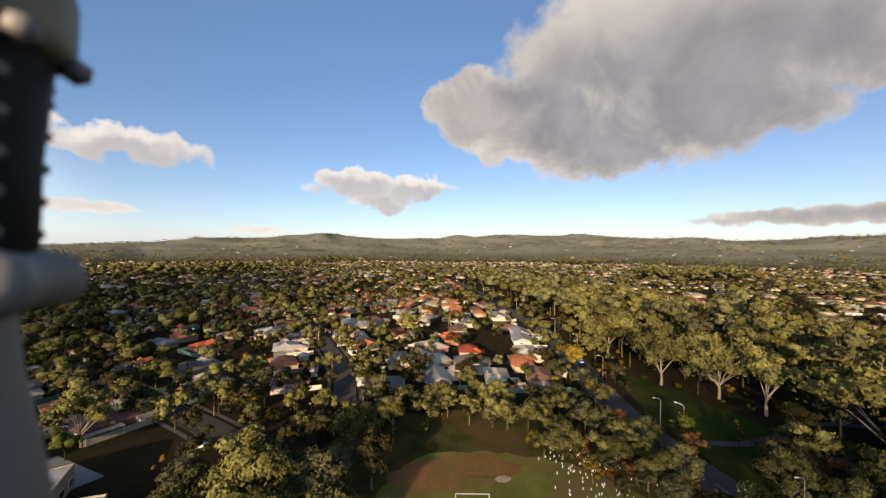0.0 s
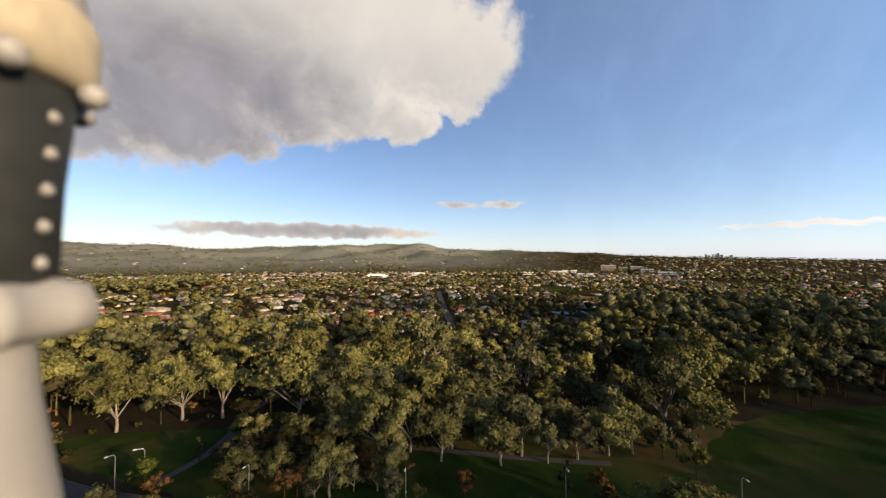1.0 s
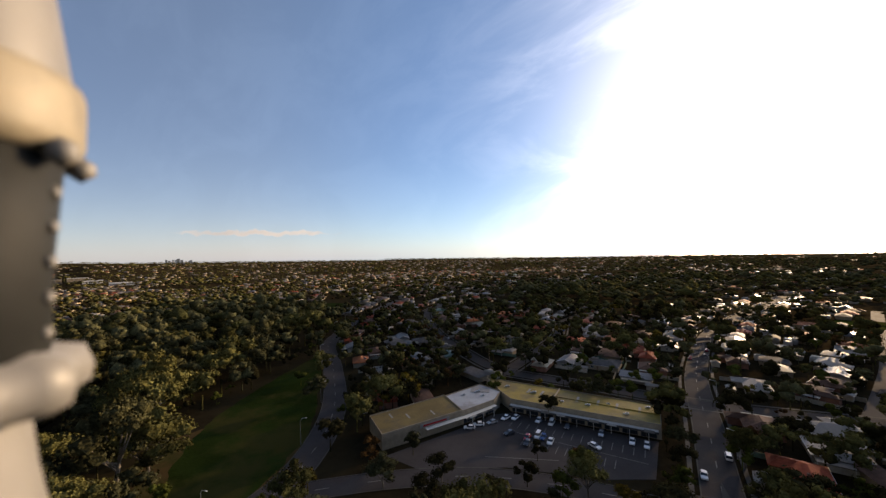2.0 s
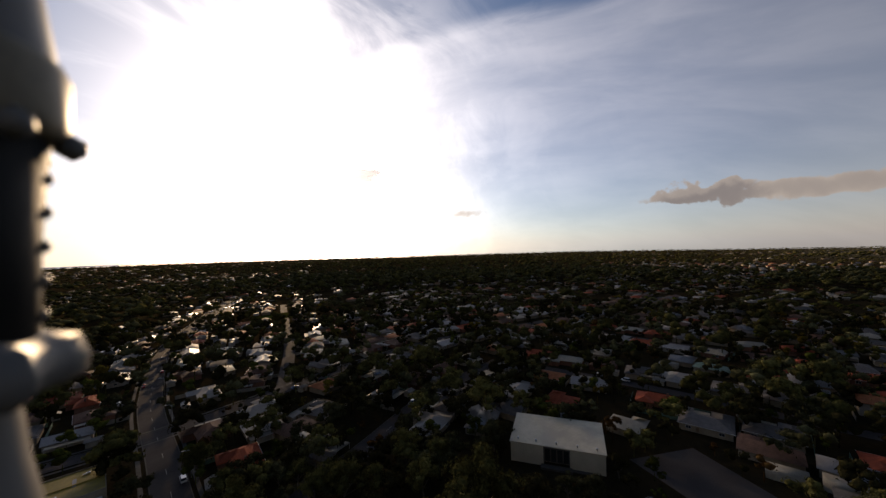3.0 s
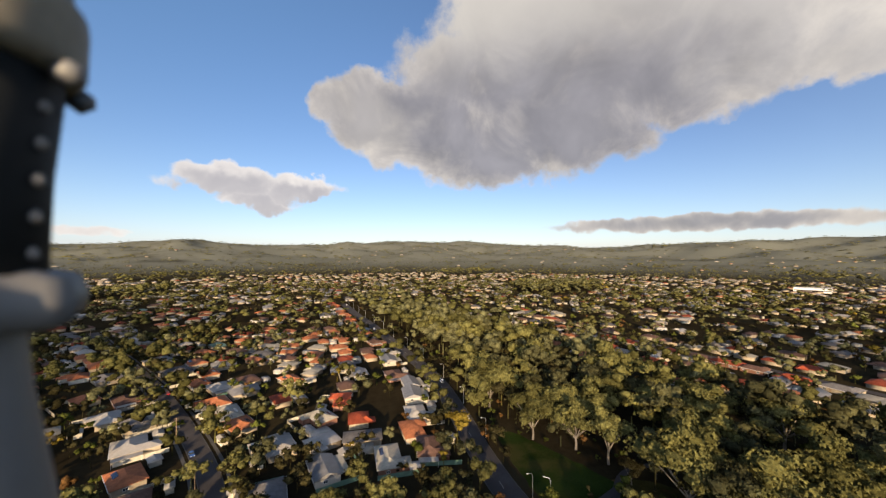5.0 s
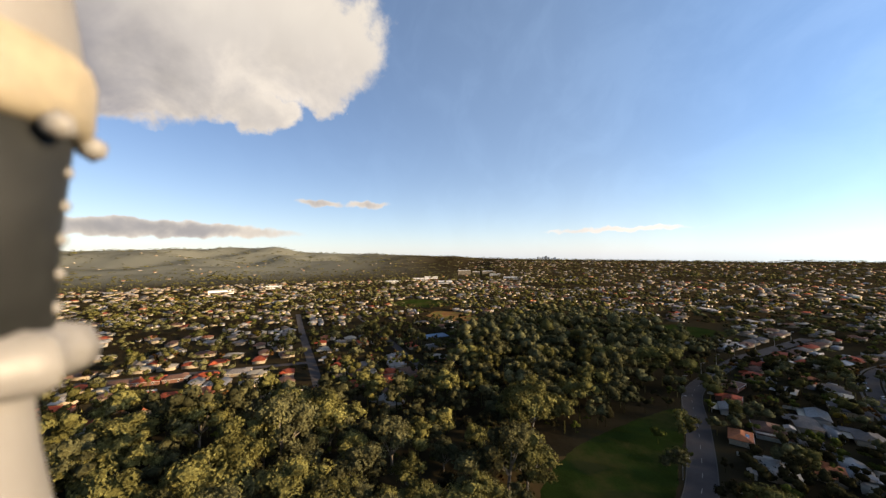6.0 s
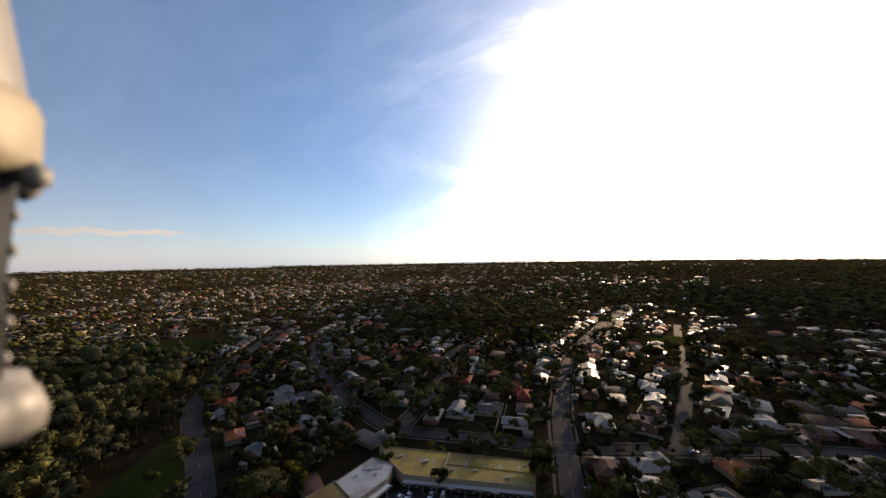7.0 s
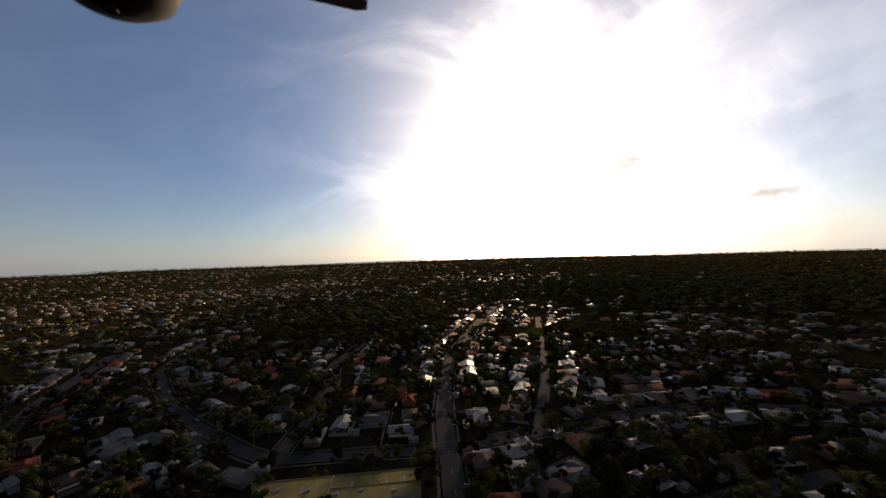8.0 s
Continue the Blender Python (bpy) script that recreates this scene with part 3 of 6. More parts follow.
def ragged(poly, amount=0.9, step=2.5, seed=1):
    """The polygon with its edge broken up and its corners eased, as a lawn's edge is."""
    rr = random.Random(seed)
    pts = [Vector(p) for p in poly]
    for turn in range(2):
        pts = [q for a, b in zip(pts, pts[1:] + pts[:1]) for q in (a.lerp(b, 0.25), a.lerp(b, 0.75))]
    out = []
    for a, b in zip(pts, pts[1:] + pts[:1]):
        n = max(1, int((b - a).length / step))
        for j in range(n):
            p = a.lerp(b, j / n)
            out.append((p.x + rr.uniform(-amount, amount), p.y + rr.uniform(-amount, amount)))
    return out


area("rough_grass", ragged([(-44, 40), (-36, 104), (0, 122), (40, 116), (60, 88), (58, 40), (44, 10), (-20, 8)], 1.2, 3.0, 5), 0.035, "grass_rough", "rough brown-green grass under trees round a lawn", "grass")
area("rough_grass", ragged([(78, -30), (80, 40), (92, 108), (118, 110), (150, 40), (140, -30), (170, -70), (120, -100), (104, -76)], 1.5, 4.0, 6), 0.03, "grass_rough", "rough brown-green grass below gum trees", "grass")
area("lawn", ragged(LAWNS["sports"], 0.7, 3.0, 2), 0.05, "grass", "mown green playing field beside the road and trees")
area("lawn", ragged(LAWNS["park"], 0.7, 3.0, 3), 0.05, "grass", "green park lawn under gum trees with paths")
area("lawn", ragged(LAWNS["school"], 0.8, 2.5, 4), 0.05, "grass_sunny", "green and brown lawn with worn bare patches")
area("worn_patch", blob_outline(4, 87, 16, 6.5, 0.14, 30, 0.10), 0.062, "dry_grass", "bare orange-brown dry patch in a lawn")
area("worn_patch", blob_outline(15, 84, 2.0, 1.2, 0.2), 0.085, "sand", "small oval of pale sand in a lawn", "sand patch")
area("lawn", blob_outline(-985, 230, 270, 80, -0.24, 30, 0.05), 0.6, "grass", "wide green oval with trees round it")
area("lawn", blob_outline(405, -338, 45, 38, 0.9), 0.3, "grass", "green oval among trees")
area("lawn", blob_outline(735, -30, 70, 55, 0.4), 0.3, "grass", "green sports ground among trees")
area("lawn", blob_outline(560, -75, 60, 34, 0.4), 0.3, "dry_grass", "dry yellow-brown ground among trees")
area("lawn", blob_outline(-150, -430, 26, 20, 0.3), 0.2, "grass", "bright green lawn between houses")
area("paved_court", [(404, -18), (418, -52), (436, -46), (422, -10)], 0.5, "blue", "blue-surfaced sports court among trees", "court")
area("paved_court", [(-150, -28), (-132, 2), (-112, -8), (-128, -42)], 0.05, "asphalt", "dark asphalt yard beside the hall", "yard")
area("paved_court", [(-128, 40), (-122, 62), (-100, 92), (-80, 84), (-112, 34)], 0.05, "court", "grey paved school yard", "yard")

# paths in the park
for n, pts in enumerate(([(62, 60), (69, 69), (78, 78), (91, 93), (100, 104), (116, 112), (150, 108)], [(72, 101), (86, 100), (100, 104)], [(100, 104), (108, 84), (108, 50), (112, 6), (116, -20)])):
    bm = ribbon(bmesh.new(), smooth_line(pts, 4), -1.3, 1.3, 0.075 + 0.006 * n)
    tagged(solid("park_path", bm, "asphalt"), "narrow asphalt path through park grass", "path", kind="structure")

# ---- plan: what stands where ----
FOREST = [
    [(112, 10), (112, 60), (108, 96), (95, 128), (80, 160), (84, 200), (90, 260), (80, 350), (66, 430), (50, 520), (40, 640), (110, 640), (150, 540), (150, 420), (172, 300), (196, 224), (206, 168), (216, 110), (230, 40), (226, -4), (262, -40), (330, -52), (398, -72), (520, -150), (590, -250), (560, -300),
     (470, -290), (420, -250), (330, -285), (296, -270), (262, -225), (226, -180), (206, -165), (186, -112), (164, -74), (146, -54), (124, -37), (119, -8)],
    [(-60, 6), (-20, 62), (-30, 78), (-58, 92), (-46, 106), (-14, 104), (4, 108), (28, 108), (52, 98), (56, 112), (20, 124), (-24, 122), (-56, 104), (-82, 92)],
    [(-98, -48), (-84, -88), (-70, -112), (-50, -104), (-26, -96), (-10, -90), (20, -96), (60, -78), (84, -56), (78, -30), (40, -70), (-20, -76), (-60, -66), (-82, -30), (-100, 20), (-112, 24), (-104, -20)],
]
CARPARK = [(80, -93), (66, -122), (60, -138), (53, -144), (0, -145), (1, -121), (14, -114), (42, -106), (62, -92)]
SHOPS = [[(-1, -165), (-1, -147), (54, -145), (61, -151), (74, -165)], [(61, -151), (60, -141), (67, -125), (81, -135), (73, -155)], [(67, -125), (83, -95), (97, -104), (81, -135)]]
SCHOOL = [[(-84, 81), (-71, 57), (-79, 44), (-104, 34), (-116, 58)], [(-77.5, 69), (-68, 72), (-59, 55), (-71, 57)]]
HALL = [(-100.7, -71.0), (-113.8, -43.9), (-129.6, -51.5), (-116.5, -78.6)]
BUILT = SHOPS + SCHOOL + [HALL, CARPARK, [(-150, -28), (-132, 2), (-112, -8), (-128, -42)], [(-110, -40), (-94, -68), (-88, -64), (-104, -36)]]
OPEN = [blob_outline(-960, 224, 310, 84, -0.24), blob_outline(405, -338, 46, 40, 0.9), blob_outline(735, -30, 72, 57, 0.4), blob_outline(560, -75, 58, 32, 0.4), blob_outline(-150, -430, 26, 20, 0.3), blob_outline(418, -30, 24, 26, 0.3)]


def inside(pts, x, y):
    """Which of the points lie in a polygon."""
    x, y = np.asarray(x, float), np.asarray(y, float)
    res = np.zeros(x.shape, bool)
    n = len(pts)
    for i in range(n):
        (x0, y0), (x1, y1) = pts[i], pts[(i + 1) % n]
        if y0 != y1:
            res ^= ((y0 > y) != (y1 > y)) & (x < (x1 - x0) * (y - y0) / (y1 - y0) + x0)
    return res


def any_inside(polys, x, y):
    res = np.zeros(np.shape(x), bool)
    for p in polys:
        res |= inside(p, x, y)
    return res


RX = np.array([p.x for w, l in LINES.values() for p in l])
RY = np.array([p.y for w, l in LINES.values() for p in l])
RW = np.array([w / 2 for w, l in LINES.values() for p in l])
RD = np.array([math.atan2((l[min(i + 1, len(l) - 1)] - l[max(i - 1, 0)]).y, (l[min(i + 1, len(l) - 1)] - l[max(i - 1, 0)]).x) for w, l in LINES.values() for i in range(len(l))])


def road_gap(x, y):
    """Distance to the nearest street's edge, and that street's direction."""
    x, y = np.atleast_1d(np.asarray(x, float)), np.atleast_1d(np.asarray(y, float))
    gap, turn = np.empty(x.shape), np.empty(x.shape)
    for i in range(0, len(x), 2000):
        d = np.hypot(x[i:i+2000, None] - RX, y[i:i+2000, None] - RY) - RW
        k = d.argmin(1)
        gap[i:i+2000], turn[i:i+2000] = d[np.arange(len(k)), k], RD[k]
    return gap, turn


rng = np.random.default_rng(7)


def no_house(x, y):
    """Where no house may stand: in or close to woods, lawns and the larger buildings."""
    res = np.zeros(np.shape(x), bool)
    for dx, dy in ((0, 0), (10, 0), (-10, 0), (0, 10), (0, -10)):
        res |= any_inside(FOREST + list(LAWNS.values()) + BUILT + OPEN, np.asarray(x) + dx, np.asarray(y) + dy)
    return res


# ---- houses ----
def roof_shape(bm, x0, y0, x1, y1, z, rise, gable=False, eave=0.55, thick=0.16):
    """A hipped or gabled roof with a thickness and eaves."""
    x0, y0, x1, y1 = x0 - eave, y0 - eave, x1 + eave, y1 + eave
    w, d = x1 - x0, y1 - y0
    if w >= d:
        k = 0.0 if gable else d / 2
        ridge = [(x0 + k, (y0 + y1) / 2), (x1 - k, (y0 + y1) / 2)]
        quads = [(0, 1, 5, 4), (2, 3, 4, 5)]
        tris = [(3, 0, 4), (1, 2, 5)]
    else:
        k = 0.0 if gable else w / 2
        ridge = [((x0 + x1) / 2, y0 + k), ((x0 + x1) / 2, y1 - k)]
        quads = [(1, 2, 5, 4), (3, 0, 4, 5)]
        tris = [(0, 1, 4), (2, 3, 5)]
    corners = [(x0, y0), (x1, y0), (x1, y1), (x0, y1)]
    low = [bm.verts.new((*c, z - thick)) for c in corners]
    top = [bm.verts.new((*c, z)) for c in corners] + [bm.verts.new((*r, z + rise)) for r in ridge]
    for q in quads + tris:
        bm.faces.new([top[i] for i in q])
    bm.faces.new(low[::-1])
    for i in range(4):
        bm.faces.new((low[i], low[(i + 1) % 4], top[(i + 1) % 4], top[i]))
    return bm


def window_unit(parent, x, y, z, w, h, face):
    """A window on a wall facing along x (0: +x, 1: +y, 2: -x, 3: -y): a frame with a pane in it."""
    t = 0.07
    bm = bmesh.new()
    for a, b, c, d in ((-w/2, 0, w/2, 0.09), (-w/2, h - 0.09, w/2, h), (-w/2, 0.09, -w/2 + 0.09, h - 0.09), (w/2 - 0.09, 0.09, w/2, h - 0.09), (-0.035, 0.09, 0.035, h - 0.09)):
        box(bm, a, -t, b, c, t, d)
    turn = Matrix.Rotation((face * 90 - 90) * math.pi / 180, 4, "Z")
    bm.transform(Matrix.Translation((x, y, z)) @ turn)
    fr = part("window", bm, "trim", parent)
    bm = box(bmesh.new(), -w/2 + 0.08, -t * 0.6, 0.08, w/2 - 0.08, t * 0.6, h - 0.08)
    bm.transform(Matrix.Translation((x, y, z)) @ turn)
    part("pane", bm, "glass", fr)
    return fr


def make_house(w, d, roof, wall, gable=False, wing=None, storeys=1, extra=None, label=""):
    """A detached house: walls, roof, windows, door, gutter and what it has besides."""
    h = thing("house", None, label, "house", "suburban houses")
    z = 2.6 * storeys + 0.3
    bm = box(bmesh.new(), -w/2, -d/2, -0.2, w/2, d/2, z)
    if wing:
        ww, wd = wing
        box(bm, w/2 - ww, d/2, -0.2, w/2, d/2 + wd, z)
    part("wall", bm, wall, h)
    rise = 0.42 * min(w, d) / 2
    bm = roof_shape(bmesh.new(), -w/2, -d/2, w/2, d/2, z, rise, gable)
    part("roof", bm, roof, h)
    if wing:
        part("wing_roof", roof_shape(bmesh.new(), w/2 - ww, -d/2 + 1.5, w/2, d/2 + wd, z + 0.02, 0.42 * ww / 2 + 0.02, gable), roof, h)
    for a, b, c, e in ((-w/2 - 0.66, -d/2 - 0.66, w/2 + 0.66, -d/2 - 0.55), (-w/2 - 0.66, d/2 + 0.55, (w/2 - ww - 0.6) if wing else w/2 + 0.66, d/2 + 0.66)):
        part("gutter", box(bmesh.new(), a, b, z - 0.17, c, e, z - 0.03), "trim", h)
        break
    for s in range(storeys):
        zz = 0.95 + 2.6 * s
        for fx in (-0.32, 0.3):
            window_unit(h, fx * w, -d/2, zz, 1.7, 1.25, 3)
        window_unit(h, -0.3 * w, d/2, zz, 1.8, 1.25, 1)
        window_unit(h, w/2, -0.1 * d, zz, 1.5, 1.2, 0)
    part("door", box(bmesh.new(), -0.05 * w - 1.9, -d/2 - 0.05, 0.1, -0.05 * w - 1.0, -d/2 + 0.02, 2.2), "timber", h)
    if extra == "chimney":
        part("chimney", box(bmesh.new(), -w * 0.3, 0.4, z, -w * 0.3 + 0.8, 1.2, z + rise + 0.8, 0.05), "brick", h)
    if extra == "solar":
        bm = bmesh.new()
        slope = math.atan2(rise, d / 2 + 0.55)
        for k in range(5):
            box(bm, -w * 0.28 + k * 1.05, -0.8, 0.06, -w * 0.28 + k * 1.05 + 1.0, 0.8, 0.12)
        bm.transform(Matrix.Translation((0, -d / 4 - 0.3, z + rise / 2 + 0.03)) @ Matrix.Rotation(slope, 4, "X"))
        part("solar_panel", bm, "solar", h, "dark glossy solar panels")
    if extra == "carport":
        part("carport_roof", box(bmesh.new(), w/2 + 0.3, -d/2, 2.35, w/2 + 3.6, d/2 - 1, 2.47), "roof_white", h, "flat white carport roof")
        for px, py in ((w/2 + 3.4, -d/2 + 0.2), (w/2 + 3.4, d/2 - 1.3)):
            part("post", box(bmesh.new(), px - 0.05, py - 0.05, -0.1, px + 0.05, py + 0.05, 2.35), "trim", h)
    if extra == "veranda":
        part("veranda_roof", box(bmesh.new(), -w/2 + 0.5, d/2 + 0.6, 2.3, w/2 - (wing[0] if wing else 0) - 0.8, d/2 + 3.6, 2.4), "roof_cream", h, "pale sheet-metal veranda roof")
        for px in (-w/2 + 0.7, w/2 - (wing[0] if wing else 0) - 1.0):
            part("post", box(bmesh.new(), px - 0.05, d/2 + 3.4, -0.1, px + 0.05, d/2 + 3.5, 2.3), "trim", h)
    return h


HOUSES = {
    "red": make_house(15, 9.5, "tile_red", "brick", wing=(6, 4), extra="chimney", label="single-storey brick house with a red tiled hip roof"),
    "orange": make_house(16, 9, "tile_orange", "brick_cream", extra="solar", label="cream brick house with an orange terracotta roof and solar panels"),
    "orange_wing": make_house(14, 9, "tile_orange", "render_white", wing=(6.5, 5), extra="veranda", label="pale house with an orange tiled roof and wing"),
    "brown": make_house(15, 9, "tile_brown", "brick", wing=(5.5, 3.5), extra="carport", label="brown brick house with a dark brown tiled roof"),
    "grey": make_house(15.5, 9.5, "tile_grey", "brick_cream", wing=(6, 4), extra="veranda", label="cream brick house with a grey tiled hip roof"),
    "white": make_house(15, 9.5, "roof_white", "brick_cream", wing=(6, 4), extra="carport", label="cream house with a white sheet-metal hip roof"),
    "metal": make_house(14, 8.5, "roof_metal", "render_white", gable=True, extra="veranda", label="pale house with a shiny grey corrugated gable roof"),
    "cream": make_house(17, 9, "roof_cream", "brick", wing=(6, 3.5), extra="solar", label="brick house with a cream metal roof and solar panels"),
    "green": make_house(13, 8.5, "roof_green", "render_white", extra="chimney", label="white house with a dark green metal roof"),
    "two_storey": make_house(16, 9.5, "tile_orange", "render_white", storeys=2, gable=True, label="two-storey cream house with an orange tiled gable roof"),
}
used = set()


def place(stock, key, m):
    """The stock's own thing at first, copies of it after that."""
    if (id(stock), key) in used:
        return copy_thing(stock[key], m)
    used.add((id(stock), key))
    stock[key].matrix_world = m
    return stock[key]


taken = []     # house footprints: x, y, radius
spots = []     # x, y, turn, kind
# houses that can be told apart, quarter by quarter: x, y, kind
NORTH_WEST = [
    (-122, 190, "red"), (-106, 220, "white"), (-82, 186, "white"), (-72, 161, "orange"), (-80, 282, "orange"), (-25, 253, "orange"), (7, 209, "red"), (-4, 191, "cream"), (-21, 168, "white"),
    (-20, 135, "grey"), (-2, 145, "metal"), (23, 145, "cream"), (-62, 142, "brown"), (-109, 152, "grey"), (-91, 138, "cream"), (-78, 359, "orange_wing"), (-101, 394, "orange"), (-121, 357, "red"),
    (-63, 463, "cream"), (20, 252, "metal"), (42, 242, "brown"), (43, 181, "white"), (41, 148, "brown"), (-19, 368, "two_storey"), (-132, 252, "orange"), (-160, 299, "orange_wing"), (-65, 251, "white"), (-97, 312, "orange"),
    (-6, 350, "two_storey"), (-42, 376, "two_storey"), (172, 513, "orange")]
WEST = [
    (-152, 120, "white"), (-173, 21, "red"), (-186, 44, "brown"), (-228, 24, "two_storey"), (-233, 56, "two_storey"), (-176, -8, "grey"), (-169, -27, "grey"), (-272, 24, "red"), (-181, -47, "red")]
SOUTH = [
    (26, -222, "grey"), (45, -221, "metal"), (-36, -137, "red"), (-46, -159, "white"), (-57, -127, "grey"), (-92, -130, "metal"), (-133, -131, "white"), (-114, -172, "cream"), (-87, -180, "orange"),
    (7, -315, "brown"), (49, -323, "white"), (75, -285, "metal"), (123, -284, "brown"), (-122, -227, "white"), (-202, -224, "metal"), (-183, -128, "white"), (-247, -123, "metal"), (-147, -99, "white"), (-40, -216, "white"), (-72, -152, "grey")]
SOUTH_EAST = [
    (109, -129, "red"), (106, -183, "brown"), (167, -187, "brown"), (134, -156, "white"), (159, -293, "brown"), (226, -287, "orange"), (98, -283, "metal"), (161, -336, "red"), (43, -250, "brown"), (4, -250, "red"),
    (42, -298, "white"), (79, -344, "red"), (220, -359, "green"), (138, -300, "cream"), (152, -226, "grey"), (176, -229, "metal"), (172, -266, "cream"), (128, -232, "red")]
EAST = [
    (261, 36, "red"), (267, 13, "red"), (265, -11, "red"), (229, 8, "white"), (297, 155, "red"), (240, 213, "red"), (247, 81, "white"), (309, 10, "white"), (450, 297, "orange"), (366, 80, "cream"), (356, 162, "cream")]
for x, y, kind in NORTH_WEST + WEST + SOUTH + SOUTH_EAST + EAST:
    gap, turn = road_gap(x, y)
    if gap[0] < 6.0 or any((x - a) ** 2 + (y - b) ** 2 < 15.5 ** 2 for a, b, c in taken):
        continue
    turn = float(turn[0]) if gap[0] < 60 else 0.3
    # the front towards its street
    spots.append((x, y, turn + (math.pi if rng.random() < 0.5 else 0.0) + rng.normal(0, 0.08), kind))
    taken.append((x, y, 8.5))
kinds = ["white", "metal", "cream", "grey", "brown", "red", "orange", "orange_wing", "green"]
odds = np.array([0.06, 0.08, 0.07, 0.26, 0.24, 0.20, 0.05, 0.03, 0.01])
far_odds = np.array([0.12, 0.12, 0.14, 0.26, 0.22, 0.07, 0.04, 0.02, 0.01])
west_odds = np.array([0.09, 0.13, 0.09, 0.25, 0.22, 0.13, 0.05, 0.02, 0.02])
warm_odds = np.array([0.14, 0.08, 0.1, 0.08, 0.1, 0.14, 0.18, 0.17, 0.01])


def free(x, y, r):
    return all((x - a) ** 2 + (y - b) ** 2 > (r + c) ** 2 for a, b, c in taken)


for k, (w, line) in LINES.items():
    run = 0.0
    for i in range(1, len(line)):
        run += (line[i] - line[i - 1]).length
        if run < 16.8:
            continue
        run = 0.0
        d = (line[i] - line[i - 1]).normalized()
        for side in (-1, 1):
            off = w / 2 + 6.5 + 6.0 + rng.uniform(-1.5, 4)
            x, y = line[i].x + side * off * d.y, line[i].y - side * off * d.x
            if rng.random() < 0.1 or math.hypot(x, y) < 132 or (x > 40 and -100 < y < 130) or no_house(x, y) or road_gap(x, y)[0][0] < 8.5 or not free(x, y, 7.9):
                continue
            o = warm_odds if (-200 < x < 60 and y > 110) else west_odds if x < 0 else odds
            kind = kinds[rng.choice(len(kinds), p=o / o.sum())]
            spots.append((x, y, math.atan2(d.y, d.x) + (0 if side > 0 else math.pi) + rng.normal(0, 0.06), kind))
            taken.append((x, y, 7.9))
spots_near = sorted(spots, key=lambda s: s[0] ** 2 + s[1] ** 2)
single = spots_near[:205]
for x, y, turn, kind in single:
    ob = place(HOUSES, kind, Matrix.Translation((x, y, 0.05)) @ Matrix.Rotation(turn, 4, "Z") @ Matrix.Diagonal((rng.uniform(0.86, 1.12), rng.uniform(0.9, 1.12), 1, 1)))
rest = [(x, y, a, k) for x, y, a, k in spots_near[205:]]

# houses further off, between the streets and out to the hills
tx, ty = np.array([t[0] for t in taken]), np.array([t[1] for t in taken])
for lo, hi, step, keep in ((100, 430, 20.5, 0.86), (430, 1500, 25.0, 0.42), (1500, 3400, 60.0, 0.5)):
    n = int(hi / step) + 1
    cx, cy = np.meshgrid(np.arange(-n, n + 1) * step, np.arange(-n, n + 1) * step)
    cx, cy = cx.ravel(), cy.ravel()
    row = 0.5 * np.sin(np.floor(cx / 260) * 3.1 + np.floor(cy / 260) * 1.7)
    x = cx + rng.normal(0, 0.12 * step, cx.shape) + 14 * np.sin(cy / 130)
    y = cy + rng.normal(0, 0.12 * step, cx.shape) + 14 * np.sin(cx / 150)
    r = np.hypot(x, y)
    az = np.degrees(np.arctan2(x, y)) % 360
    ok = (r > lo) & (r < hi) & (rng.random(x.shape) < keep) & ~no_house(x, y)
    ok &= ~((r < 132) | ((x > 40) & (y > -100) & (y < 130) & (x < 250)))
    # belts of trees without houses
    belt = np.sin(x / 170 + 2 * np.sin(y / 330)) * np.sin(y / 210 + 1.0)
    ok &= (belt < 0.72) | (r < 480)
    # the wooded slopes to the south and west have few houses
    ok &= ~((r > 620) & (az > 176 + 36 * rng.random(x.shape)) & (az < 250) & (rng.random(x.shape) < np.clip((r - 500) / 500, 0.2, 0.85)))
    ok &= ~((r > 1500) & (az > 176 + 36 * rng.random(x.shape)) & (rng.random(x.shape) < 0.5))
    ok &= ~((r > 1500) & ((az > 300) | (az < 100)) & (rng.random(x.shape) < 0.9))
    x, y, row = x[ok], y[ok], row[ok]
    gap, turn = road_gap(x, y)
    ok = gap > 9
    if lo < 1000:
        near = np.array([np.hypot(tx - a, ty - b).min() for a, b in zip(x, y)])
        ok &= near > 16.0
    x, y, row, gap, turn = x[ok], y[ok], row[ok], gap[ok], turn[ok]
    a = np.where(gap < 60, turn, row) + rng.normal(0, 0.07, x.shape) + np.where(rng.random(x.shape) < 0.3, math.pi / 2, 0)
    for X, Y, A in zip(x, y, a):
        o = warm_odds if (-250 < X < 80 and 110 < Y < 600) else far_odds if math.hypot(X, Y) > 430 else west_odds if X < 0 else odds
        rest.append((X, Y, A, kinds[rng.choice(len(kinds), p=o / o.sum())]))
        if lo < 430:
            taken.append((X, Y, 8.0))

